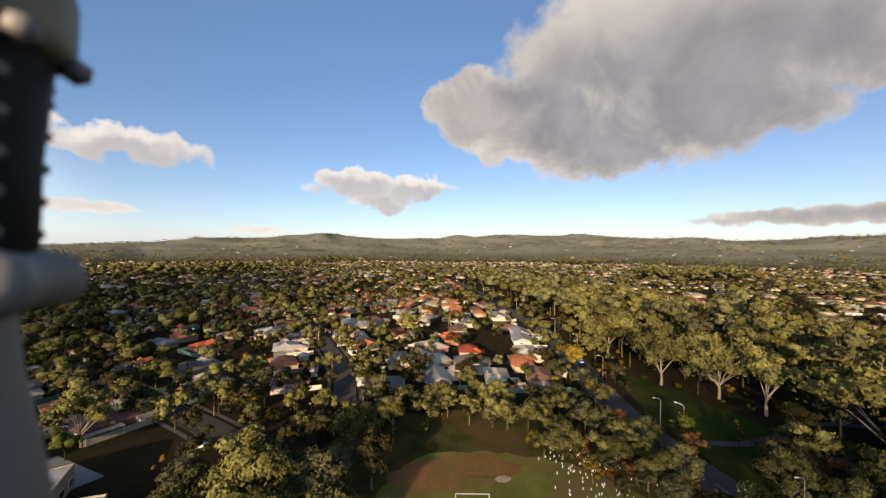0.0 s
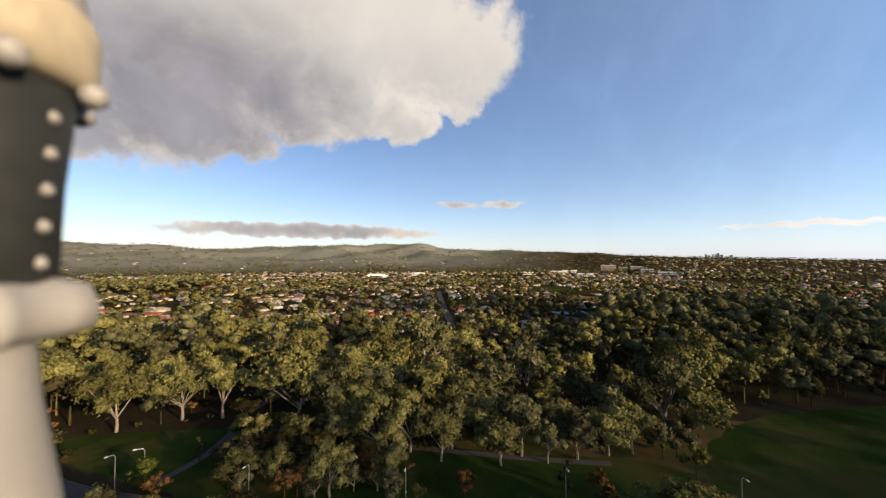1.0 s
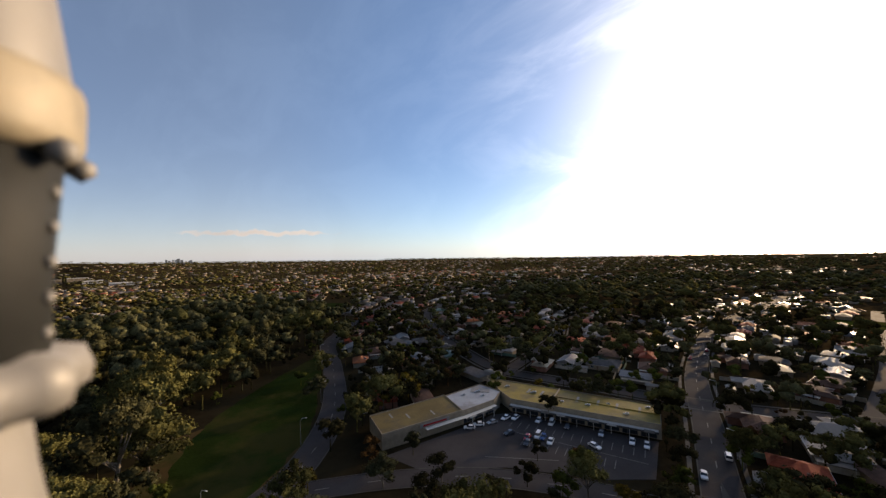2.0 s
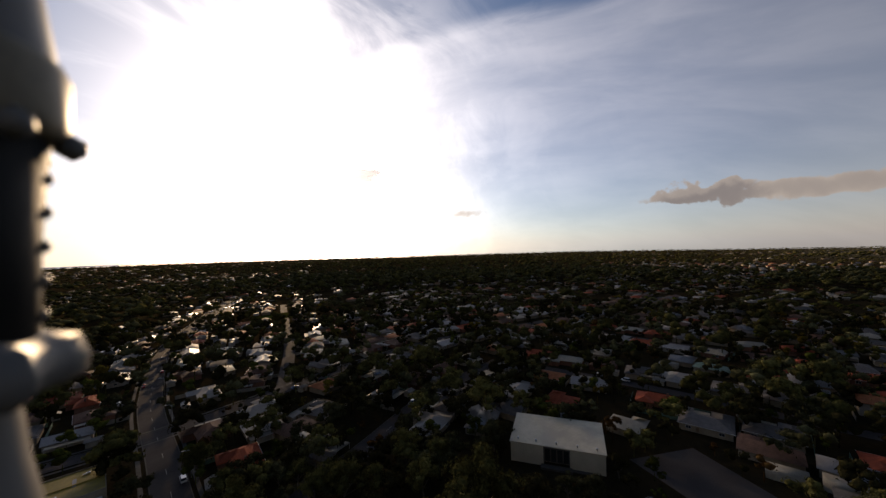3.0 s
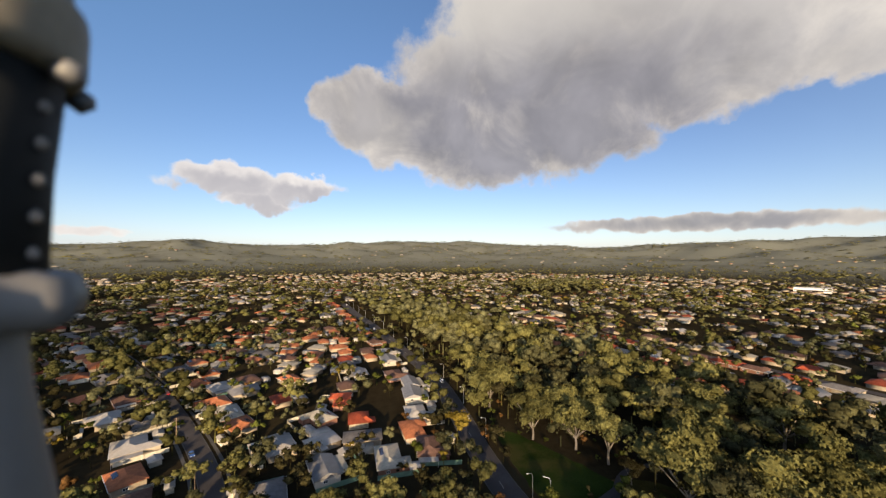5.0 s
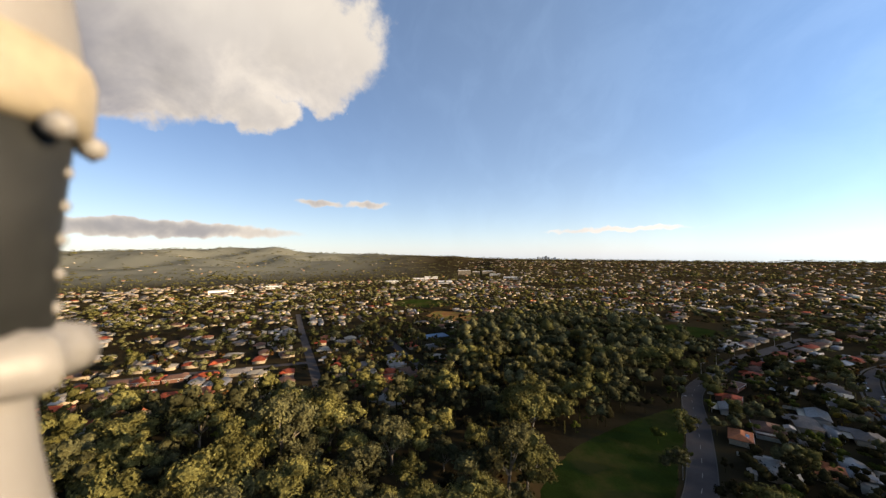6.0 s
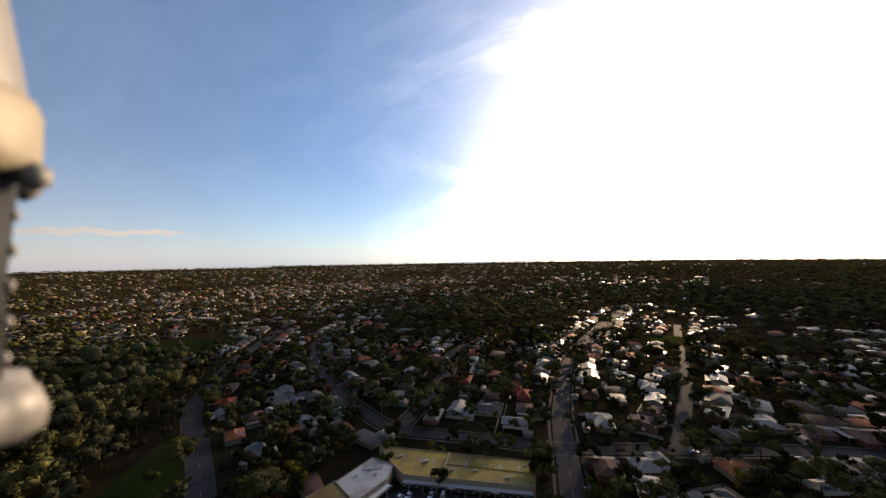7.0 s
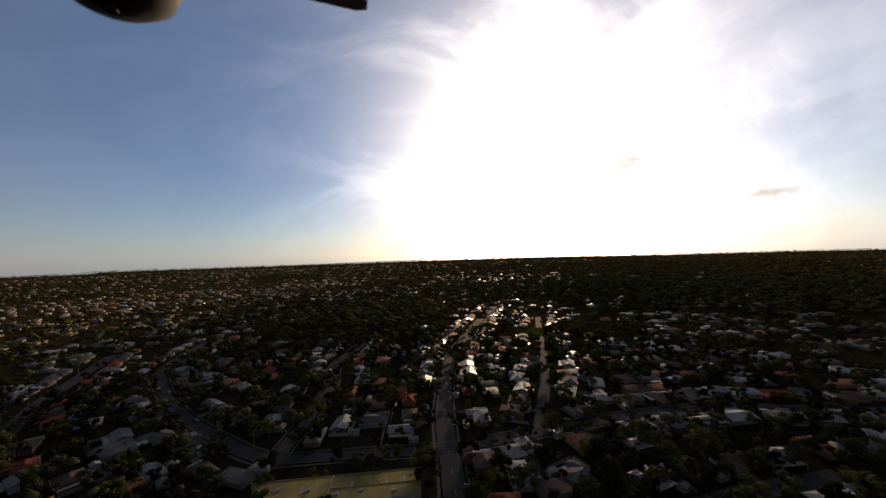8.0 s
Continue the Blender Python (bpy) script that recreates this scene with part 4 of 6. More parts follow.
MATS = {"red": "tile_red", "orange": "tile_orange", "orange_wing": "tile_orange", "brown": "tile_brown", "grey": "tile_grey", "white": "roof_white", "metal": "roof_metal", "cream": "roof_cream", "green": "roof_green", "two_storey": "tile_orange"}
NAMES = {"tile_red": "red tiled", "tile_orange": "orange tiled", "tile_brown": "dark brown tiled", "tile_grey": "grey tiled", "roof_white": "white metal", "roof_metal": "shiny grey metal", "roof_cream": "cream metal", "roof_green": "dark green metal"}
wallv, wallf, roofs = [], [], {}
for X, Y, A, kind in rest:
    w, d, h = rng.uniform(11, 17), rng.uniform(8, 10.5), 2.8
    if math.hypot(X, Y) > 1500:
        w *= 1.2
    ca, sa, g = math.cos(A), math.sin(A), float(height(X, Y))

    def at(px, py, pz):
        return (X + px * ca - py * sa, Y + px * sa + py * ca, g + pz)
    n = len(wallv)
    wallv += [at(-w/2, -d/2, -1), at(w/2, -d/2, -1), at(w/2, d/2, -1), at(-w/2, d/2, -1), at(-w/2, -d/2, h), at(w/2, -d/2, h), at(w/2, d/2, h), at(-w/2, d/2, h)]
    for i in range(4):
        j = (i + 1) % 4
        wallf += [(n + i, n + j, n + 4 + j), (n + i, n + 4 + j, n + 4 + i)]
    v, f = roofs.setdefault(MATS[kind], ([], []))

    def hip(cx, cy, w, d, z):
        n, e, k = len(v), 0.6, 0.0 if kind == "metal" else d / 2
        w, d = w + 2 * e, d + 2 * e
        rise = 0.2 * d + rng.uniform(-0.2, 0.3)
        v.extend([at(cx - w/2, cy - d/2, z), at(cx + w/2, cy - d/2, z), at(cx + w/2, cy + d/2, z), at(cx - w/2, cy + d/2, z), at(cx - w/2 + k, cy, z + rise), at(cx + w/2 - k, cy, z + rise)])
        f.extend([(n + a, n + b, n + c) for a, b, c in ((0, 1, 5), (0, 5, 4), (2, 3, 4), (2, 4, 5), (3, 0, 4), (1, 2, 5))])
    hip(0, 0, w, d, h)
    if math.hypot(X, Y) < 1100:
        if rng.random() < 0.55:
            hip(rng.choice([-1, 1]) * w * 0.28, d * 0.42, w * 0.42, d * 0.8, h - 0.05)
        for extra in range(rng.integers(0, 3)):
            v2, f2 = roofs.setdefault(rng.choice(["roof_white", "roof_metal", "roof_cream"]), ([], []))
            n, sx, sy = len(v2), rng.uniform(-6, 6), -d / 2 - rng.uniform(4, 7)
            pw, pd = rng.uniform(2, 5), rng.uniform(2, 3.4)
            v2.extend([at(sx - pw, sy - pd, 2.3), at(sx + pw, sy - pd, 2.3), at(sx + pw, sy + pd, 2.6), at(sx - pw, sy + pd, 2.6)])
            v2.extend([at(sx - pw, sy - pd, -0.5), at(sx + pw, sy - pd, -0.5), at(sx + pw, sy + pd, -0.5), at(sx - pw, sy + pd, -0.5)])
            f2.extend([(n, n + 1, n + 2), (n, n + 2, n + 3)])
            for i in range(4):
                j = (i + 1) % 4
                f2.extend([(n + 4 + i, n + 4 + j, n + j), (n + 4 + i, n + j, n + i)])
bulk("far_house_walls", np.array(wallv), np.array(wallf), "brick_cream", "walls of the many houses of the far suburbs", "houses")
for mt, (v, f) in roofs.items():
    bulk("far_house_roofs", np.array(v), np.array(f), mt, NAMES[mt] + " roofs of the many houses of the far suburbs", "houses")

# ---- trees ----
def blob(detail):
    """A small closed ball to be bent into a clump of foliage."""
    bm = bmesh.new()
    if detail:
        bmesh.ops.create_icosphere(bm, subdivisions=detail, radius=1.0)
    else:
        bmesh.ops.create_cone(bm, cap_ends=False, segments=4, radius1=1.0, radius2=0.0, depth=1.0, matrix=Matrix.Translation((0, 0, 0.5)))
        bmesh.ops.create_cone(bm, cap_ends=False, segments=4, radius1=0.0, radius2=1.0, depth=0.6, matrix=Matrix.Translation((0, 0, -0.3)))
        bmesh.ops.remove_doubles(bm, verts=bm.verts, dist=0.01)
    bmesh.ops.triangulate(bm, faces=bm.faces)
    bm.verts.index_update()
    v, f = np.array([q.co[:] for q in bm.verts]), np.array([[q.index for q in t.verts] for t in bm.faces])
    bm.free()
    return v, f


BLOBS = [blob(0), blob(1), blob(2)]


def crown_arrays(seed, high, wide, clumps, leaves, size, low=0.35, tall=1.0, detail=2):
    """Corners and triangles of a crown: uneven clumps, fringed with leaf sprays, in a ragged outline; and the clumps' middles."""
    g = np.random.default_rng(seed)
    mids, radii = [], []
    # limbs spread like an umbrella, each with a few clumps at its end, and gaps between them
    limbs = max(3, round(clumps / 3.2))
    first = g.uniform(0, 6.28)
    for k in range(clumps):
        limb = k % limbs
        rr = np.random.default_rng(seed * 31 + limb)
        a, q = first + 2.4 * limb + rr.uniform(-0.4, 0.4), math.sqrt((limb + 0.4) / limbs)
        z = low + 0.16 + (0.80 - low) * (1 - 0.62 * q * q) * rr.uniform(0.72, 1.0)
        back = 0 if k < limbs else rr.uniform(0.1, 0.3)
        jog = g.normal(0, 0.15, 3) * (0.4 if k < limbs else 1.0)
        mids.append((wide * (q * 0.80 * (1 - back) * math.cos(a) + jog[0]), wide * (q * 0.80 * (1 - back) * math.sin(a) + jog[1]), high * (z - 0.3 * back + 0.45 * jog[2])))
        radii.append(wide * g.choice([0.19, 0.26, 0.37]) * g.uniform(0.88, 1.12) * (1.0 if clumps > 14 else 1.12 if clumps > 9 else 1.4 if clumps > 5 else 1.75))
    mids, radii = np.array(mids), np.array(radii)
    bv, bf = BLOBS[detail]
    vs, fs, n0 = [], [], 0
    for m, r in zip(mids, radii):
        bump = 1 + 0.16 * np.sin(bv @ g.normal(0, 3.2, (3, 3))).sum(1) + g.normal(0, 0.07 if detail == 0 else 0.17, len(bv))
        vs.append(m + bv * bump[:, None] * r * np.array([1, 1, 0.72 * tall]) * (0.62 if leaves > 40 else 0.72 if leaves > 20 else 0.82 if leaves > 3 else 0.98))
        fs.append(bf + n0)
        n0 += len(bv)
    if leaves:
        n = clumps * leaves
        c, r = np.repeat(mids, leaves, 0), np.repeat(radii, leaves)
        d = g.normal(size=(n, 3))
        d[:, 2] = np.abs(d[:, 2]) * 1.1 - 0.4
        d /= np.linalg.norm(d, axis=1)[:, None]
        p = c + d * (r * g.uniform(0.8, 1.16, n))[:, None] * np.array([1, 1, 0.72 * tall])
        nrm = d + g.normal(0, 0.35, (n, 3))
        nrm /= np.linalg.norm(nrm, axis=1)[:, None]
        u = np.cross(nrm, g.normal(size=(n, 3)))
        u /= np.linalg.norm(u, axis=1)[:, None]
        w = np.cross(nrm, u)
        s = size * g.uniform(0.6, 1.35, n)[:, None]
        vs.append(np.stack([p + u * s, p - 0.6 * u * s + 0.8 * w * s, p - 0.5 * u * s - 0.85 * w * s], 1).reshape(-1, 3))
        fs.append(np.arange(n * 3).reshape(-1, 3) + n0)
    return np.concatenate(vs), np.concatenate(fs), mids


# kind: height, half width, clumps, foliage, bark, lowest leaves, upright, label
TREES = {
    "gum": (16.5, 7.8, 24, "leaf_gum", "bark_pale", 0.18, 1.0, "tall eucalypt with pale trunk and olive-green clumped crown"),
    "gum_wide": (17, 9.4, 30, "leaf_gum", "bark_pale", 0.16, 1.0, "broad eucalypt with olive crown over pale limbs"),
    "gum_tall": (20, 7.4, 26, "leaf_grey", "bark_pale", 0.22, 1.1, "tall grey-green eucalypt with a bare pale trunk"),
    "gum_grey": (13.5, 7.2, 22, "leaf_grey", "bark", 0.14, 1.0, "grey-green eucalypt with an uneven crown"),
    "dark_tree": (11.5, 6.0, 18, "leaf_dark", "bark", 0.16, 1.1, "dark green tree with a dense crown"),
    "garden_tree": (9, 4.4, 13, "leaf_green", "bark", 0.18, 1.0, "green garden tree with a rounded crown"),
    "gold_tree": (12, 5.4, 17, "leaf_gold", "bark", 0.2, 1.0, "golden-yellow tree with a rounded crown"),
    "rust_tree": (9, 4.2, 13, "leaf_rust", "bark", 0.2, 1.0, "autumn tree with rust-brown leaves"),
    "conifer": (13, 2.4, 16, "leaf_dark", "bark", 0.08, 1.6, "narrow dark cypress tree"),
    "shrub": (3.6, 2.8, 8, "leaf_green", "bark", 0.15, 1.0, "low green garden shrub"),
}


def make_tree(kind, seed):
    high, wide, clumps, foliage, bark, low, tall, label = TREES[kind]
    t = thing("tree", None, label, "tree", "trees")
    leaves = 30 if kind == "shrub" else 88
    v, f, mids = crown_arrays(seed, high, wide, clumps, leaves, 0.025 * wide + 0.18, low, tall, 1)
    me = bpy.data.meshes.new("crown")
    me.from_pydata(v.tolist(), [], f.tolist())
    me.materials.append(M[foliage])
    new("crown", me).parent = t
    g = random.Random(seed)
    bm = bmesh.new()
    fork = Vector((g.uniform(-0.5, 0.5), g.uniform(-0.5, 0.5), high * (low + 0.08)))
    r0 = 0.022 * high
    tube(bm, [(0, 0, -0.5), (g.uniform(-0.2, 0.2), g.uniform(-0.2, 0.2), fork.z * 0.5), fork, fork + Vector((g.uniform(-1, 1), g.uniform(-1, 1), high * 0.3))], [r0 * 1.25, r0, r0 * 0.8, r0 * 0.25], 7)
    order = sorted(range(len(mids)), key=lambda i: -mids[i][0] ** 2 - mids[i][1] ** 2)[:7]
    for i in order:
        m = Vector(mids[i])
        s = fork.lerp(Vector((0, 0, fork.z * 0.8)), g.random())
        tube(bm, [s, s.lerp(m, 0.5) + Vector((0, 0, g.uniform(-0.4, 0.7))), m], [r0 * 0.5, r0 * 0.33, r0 * 0.1], 5)
    part("trunk", bm, bark, t)
    return t


SHAPES = {}
for n, kind in enumerate(TREES):
    for k in range(2 if kind in ("shrub", "conifer", "gold_tree", "rust_tree") else 3):
        SHAPES[(kind, k)] = make_tree(kind, 11 + 7 * n + 100 * k)

grove = []   # x, y, kind, size
# trees that can be told apart
EAST_TREES = [
    (55, 150, "gold_tree", 1.35), (53, 104, "rust_tree", 0.9), (52, 118, "gum", 0.8), (53, 132, "gum_grey", 0.85), (57, 168, "gum_grey", 0.9), (58, 184, "gum", 0.8), (60, 203, "gum", 0.9), (61, 226, "gum_wide", 0.8), (59, 251, "gum", 0.9), (53, 290, "gum", 0.9), (47, 332, "gum_wide", 0.9), (140, 136, "gum_wide", 1.15), (122, 142, "gum", 1.1), (160, 128, "gum_wide", 1.0), (104, 150, "gum_wide", 0.95), (163, -123, "garden_tree", 1.0), (116, -9, "conifer", 0.62), (96, -39, "gum", 0.68), (96, -6, "conifer", 0.75), (97, -14, "rust_tree", 0.95), (90, 19, "rust_tree", 0.8), (91, 47, "rust_tree", 0.9), (83, 58, "dark_tree", 0.75), (88, -68, "gold_tree", 0.6), (80, -86, "rust_tree", 0.8), (72, -98, "gum_grey", 0.6), (90, 60, "gum_grey", 0.55), (90, 88, "gum_grey", 0.6), (84, 99, "conifer", 0.6), (98, 66, "gold_tree", 0.75), (100, 100, "garden_tree", 0.9)]
NORTH_TREES = [
    (-36, 66, "gum_wide", 0.95), (-24, 70, "gum_tall", 0.8), (-30, 58, "gum", 0.9), (-44, 74, "dark_tree", 1.0), (-14, 104, "gum", 0.75), (-24, 96, "gum_wide", 0.7), (-98, 96, "gum_wide", 0.85), (-62, 112, "gold_tree", 0.8), (-56, 70, "rust_tree", 0.55),
    (16, 108, "gum", 0.6), (26, 104, "gum", 0.65), (8, 110, "conifer", 0.6), (32, 92, "gum", 0.7), (44, 88, "gum", 0.7), (52, 82, "gum", 0.65), (20, 106, "gum", 0.6), (56, 96, "gum_grey", 0.7), (66, 92, "rust_tree", 0.9), (78, 60, "rust_tree", 0.9), (90, 44, "gum_grey", 0.7)]
SOUTH_TREES = [
    (7, -98, "gold_tree", 0.95), (33, -100, "dark_tree", 0.7), (56, -90, "dark_tree", 0.9), (70, -80, "gum_grey", 0.75), (22, -118, "rust_tree", 0.6), (34, -114, "dark_tree", 0.55), (-6, -128, "dark_tree", 0.8), (-26, -150, "rust_tree", 1.0), (-4, -150, "dark_tree", 0.75)]
WEST_TREES = [
    (-28, -122, "gum_grey", 0.8), (-44, -112, "gum", 0.8), (-58, -104, "gum_grey", 0.85), (-74, -96, "gum", 0.8), (-86, -84, "gum_grey", 0.8), (-92, -40, "gum_grey", 0.75), (-98, -26, "gum", 0.75), (-96, 4, "gum_grey", 0.9), (-108, 14, "gum_wide", 0.7), (-134, 24, "gum_grey", 0.9), (-150, 46, "gum", 0.8),
    (124, -152, "dark_tree", 1.25), (134, -160, "gum_grey", 1.0), (110, -150, "dark_tree", 1.1), (100, -176, "garden_tree", 1.1), (104, 84, "gum_grey", 0.6), (92, 82, "garden_tree", 0.7), (-60, 120, "gum_tall", 0.75), (-130, 70, "gum_grey", 0.8), (-128, 96, "dark_tree", 0.9), (-60, 86, "dark_tree", 0.8), (-157, 79, "gum", 0.7), (-128, 84, "dark_tree", 0.9), (-197, 97, "gold_tree", 0.9)]
for x, y, kind, s in EAST_TREES + NORTH_TREES + SOUTH_TREES + WEST_TREES:
    grove.append((x, y, kind, s))
gx, gy = np.array([g[0] for g in grove], float), np.array([g[1] for g in grove], float)
hx, hy, hr = (np.array([t[i] for t in taken]) for i in range(3))


def scatter(step, lo, hi, seed, only=None):
    """Places for trees on a loose grid, clear of houses, streets and lawns; and which lie in the woods."""
    g = np.random.default_rng(seed)
    n = int(hi / step) + 1
    x, y = np.meshgrid(np.arange(-n, n + 1) * step, np.arange(-n, n + 1) * step)
    x, y = x.ravel() + g.uniform(-0.5, 0.5, x.size) * step, y.ravel() + g.uniform(-0.5, 0.5, x.size) * step
    r = np.hypot(x, y)
    ok = (r > lo) & (r < hi)
    x, y = x[ok], y[ok]
    wood = any_inside(FOREST, x, y)
    ok = ~any_inside(list(LAWNS.values()) + BUILT + OPEN, x, y)
    belt = np.sin(x / 170 + 2 * np.sin(y / 330)) * np.sin(y / 210 + 1.0) > 0.72
    r = np.hypot(x, y)
    wood |= belt & (r > 480)
    az = np.degrees(np.arctan2(x, y)) % 360
    wood |= (r > 600 + 220 * g.random(x.size)) & (az > 170 + 44 * g.random(x.size)) & (az < 240 + 30 * g.random(x.size))
    # gardens: trees in loose clusters
    clumped = np.clip(0.5 + 0.6 * np.sin(x / 23 + 2 * np.sin(y / 41)) * np.sin(y / 27 + 1.7 * np.sin(x / 37)), 0, 1)
    if only is None:
        ok &= wood | (g.random(x.size) < 0.50 + 0.5 * clumped)
    else:
        ok &= (wood == only) & (wood | (g.random(x.size) < np.where((y < 60) | (x < -110), 0.52, 0.28) + 0.55 * clumped))
    # open pasture on the northern hills, so the haze-tinted ground shows
    ok &= ~((r > 1900) & ((az > 300) | (az < 105)) & (g.random(x.size) < 0.25))
    x, y, wood = x[ok], y[ok], wood[ok]
    gap = road_gap(x, y)[0]
    ok = gap > 0.6
    if hi < 1700:
        near = np.empty(x.shape)
        for i in range(0, len(x), 1000):
            near[i:i+1000] = (np.hypot(x[i:i+1000, None] - hx, y[i:i+1000, None] - hy) - hr).min(1)
        ok &= near > -1.4
    return x[ok], y[ok], wood[ok], g


def pick(g, wood, x, y):
    if wood:
        return g.choice(["gum", "gum_wide", "gum_tall", "gum_grey", "dark_tree", "shrub"], p=[0.18, 0.17, 0.19, 0.29, 0.13, 0.04])
    return g.choice(["gum", "gum_wide", "gum_grey", "dark_tree", "garden_tree", "gold_tree", "rust_tree", "conifer", "shrub"], p=[0.09, 0.05, 0.19, 0.32, 0.16, 0.02, 0.05, 0.03, 0.09])


for step, in_wood, lo, hi, seed in ((13.6, True, 0.75, 1.28, 3), (8.8, False, 0.38, 0.88, 8)):
    x, y, wood, g = scatter(step, 62, 460, seed, in_wood)
    clear = np.array([np.hypot(gx - a, gy - b).min() for a, b in zip(x, y)]) > 6
    for X, Y, Wd in zip(x[clear], y[clear], wood[clear]):
        grove.append((X, Y, str(pick(g, Wd, X, Y)), g.uniform(lo, hi) * (((0.85 if X < -10 and Y < 0 else 0.6) if any_inside(FOREST[1:], X, Y) or math.hypot(X, Y) < 125 else 1.34) if Wd else 1.1 if Y > 60 and X > -110 else 1.32)))

# undergrowth below the woods
x, y, wood, g = scatter(8.5, 90, 300, 9, True)
for X, Y in zip(x, y):
    if g.random() < 0.4:
        grove.append((X, Y, str(g.choice(["shrub", "dark_tree", "rust_tree", "garden_tree"], p=[0.4, 0.25, 0.2, 0.15])), g.uniform(0.35, 0.65)))


def thicket(poly, n, kinds_, seed, lo, hi, apart=3.7):
    """Small trees and shrubs strewn in a polygon."""
    q = random.Random(seed)
    xs, ys = [p[0] for p in poly], [p[1] for p in poly]
    made = []
    for tries in range(4000):
        X, Y = q.uniform(min(xs), max(xs)), q.uniform(min(ys), max(ys))
        if len(made) < n and inside(poly, X, Y) and road_gap(X, Y)[0][0] > 2.5 and all((X - a) ** 2 + (Y - b) ** 2 > apart ** 2 for a, b in made) and not any_inside(BUILT, X, Y) and all((X - t[0]) ** 2 + (Y - t[1]) ** 2 > t[2] ** 2 for t in taken[:60]):
            made.append((X, Y))
            grove.append((X, Y, q.choice(kinds_), q.uniform(lo, hi)))


thicket([(-64, 92), (-14, 99), (4, 106), (28, 104), (46, 90), (58, 66), (60, 126), (20, 129), (-30, 127), (-68, 112)], 60, ["gum", "gum", "rust_tree", "gum_grey", "dark_tree", "shrub", "garden_tree"], 31, 0.42, 0.72)
thicket([(56, 66), (70, 84), (100, 92), (106, 60), (94, 34), (76, 36)], 36, ["dark_tree", "gum_grey", "rust_tree", "dark_tree", "gum"], 37, 0.55, 0.9)
thicket([(100, 62), (104, 12), (110, -16), (126, -30), (124, 40), (118, 84)], 24, ["gum_wide", "gum", "gum_grey", "gum_tall", "gum"], 38, 0.95, 1.3, 8.0)
thicket([(82, 30), (112, 30), (110, 95), (98, 112), (84, 80)], 26, ["shrub", "dark_tree", "gum_grey", "rust_tree", "garden_tree"], 32, 0.4, 0.75)
thicket([(-58, 30), (-20, 56), (-18, 92), (-56, 94), (-64, 60)], 26, ["gum_wide", "gum", "dark_tree", "rust_tree", "gum_grey"], 33, 0.55, 0.85)
thicket([(-96, -60), (-20, -92), (60, -76), (84, -50), (70, -20), (-40, -50), (-90, -20)], 40, ["gum", "gum_grey", "dark_tree", "rust_tree", "gold_tree"], 34, 0.45, 0.8)
thicket([(-22, -110), (-40, -98), (-78, -72), (-86, -86), (-84, -104), (-60, -126), (-30, -134)], 40, ["gum_grey", "dark_tree", "gum", "dark_tree", "rust_tree"], 39, 0.55, 0.9, 5.0)
thicket([(-130, -92), (-64, -136), (-110, -190), (-190, -150), (-172, -98)], 60, ["dark_tree", "gum_grey", "gum", "dark_tree"], 40, 0.6, 0.95, 6.0)
thicket([(98, -118), (124, -134), (160, -196), (134, -214), (100, -196), (92, -150)], 34, ["dark_tree", "gum_grey", "dark_tree", "garden_tree"], 45, 0.65, 1.05, 6.0)
thicket([(-128, 4), (-100, 10), (-104, 34), (-130, 40), (-150, 60), (-160, 20)], 22, ["gum_grey", "gum", "dark_tree"], 35, 0.6, 0.9)
thicket([(22, 96), (40, 98), (56, 104), (68, 84), (64, 52), (52, 54), (44, 74)], 40, ["rust_tree", "gum", "gum_grey", "dark_tree", "gold_tree", "rust_tree"], 36, 0.38, 0.6)


def street_trees(name, lo, hi, every, off, kinds_, seed, small, large):
    """Trees on both verges of a stretch of a street."""
    q = random.Random(seed)
    w, line = LINES[name]
    run = 0.0
    for i in range(1, len(line)):
        run += (line[i] - line[i - 1]).length
        if run < every or not lo < line[i].length < hi:
            continue
        run = q.uniform(-4, 4)
        d = (line[i] - line[i - 1]).normalized()
        for side in (-1, 1):
            p = line[i] + Vector((d.y, -d.x)) * side * (w / 2 + off + q.uniform(-0.8, 2.0))
            if q.random() < 0.8 and road_gap(p.x, p.y)[0][0] > 1.0 and not any_inside(BUILT, p.x, p.y):
                grove.append((p.x, p.y, q.choice(kinds_), q.uniform(small, large)))


GUMS = ["gum", "gum_grey", "gum_wide", "dark_tree", "gum"]
street_trees("school_street", 100, 420, 8, 3.0, GUMS, 41, 0.6, 1.0)
street_trees("north_street", 115, 460, 9, 3.0, GUMS, 42, 0.55, 0.9)
street_trees("west_street", 120, 300, 12, 3.4, GUMS, 43, 0.5, 0.85)
grove.sort(key=lambda t: math.hypot(t[0], t[1]) / (0.35 + TREES[t[2]][1] * t[3] / 9))
shape_names = list(SHAPES)
for X, Y, kind, s in grove[:290]:
    k = [q for q in shape_names if q[0] == kind]
    m = Matrix.Translation((X, Y, 0)) @ Matrix.Rotation(g.uniform(0, 6.28), 4, "Z") @ Matrix.Diagonal((s, s, s * g.uniform(0.9, 1.1), 1))
    key = k[g.integers(len(k))]
    if key in used:
        ob = copy_thing(SHAPES[key], m)
    else:
        used.add(key)
        ob = SHAPES[key]
        ob.matrix_basis = m
for key in shape_names:
    if key not in used:
        for o in (*SHAPES[key].children, SHAPES[key]):
            bpy.data.objects.remove(o)


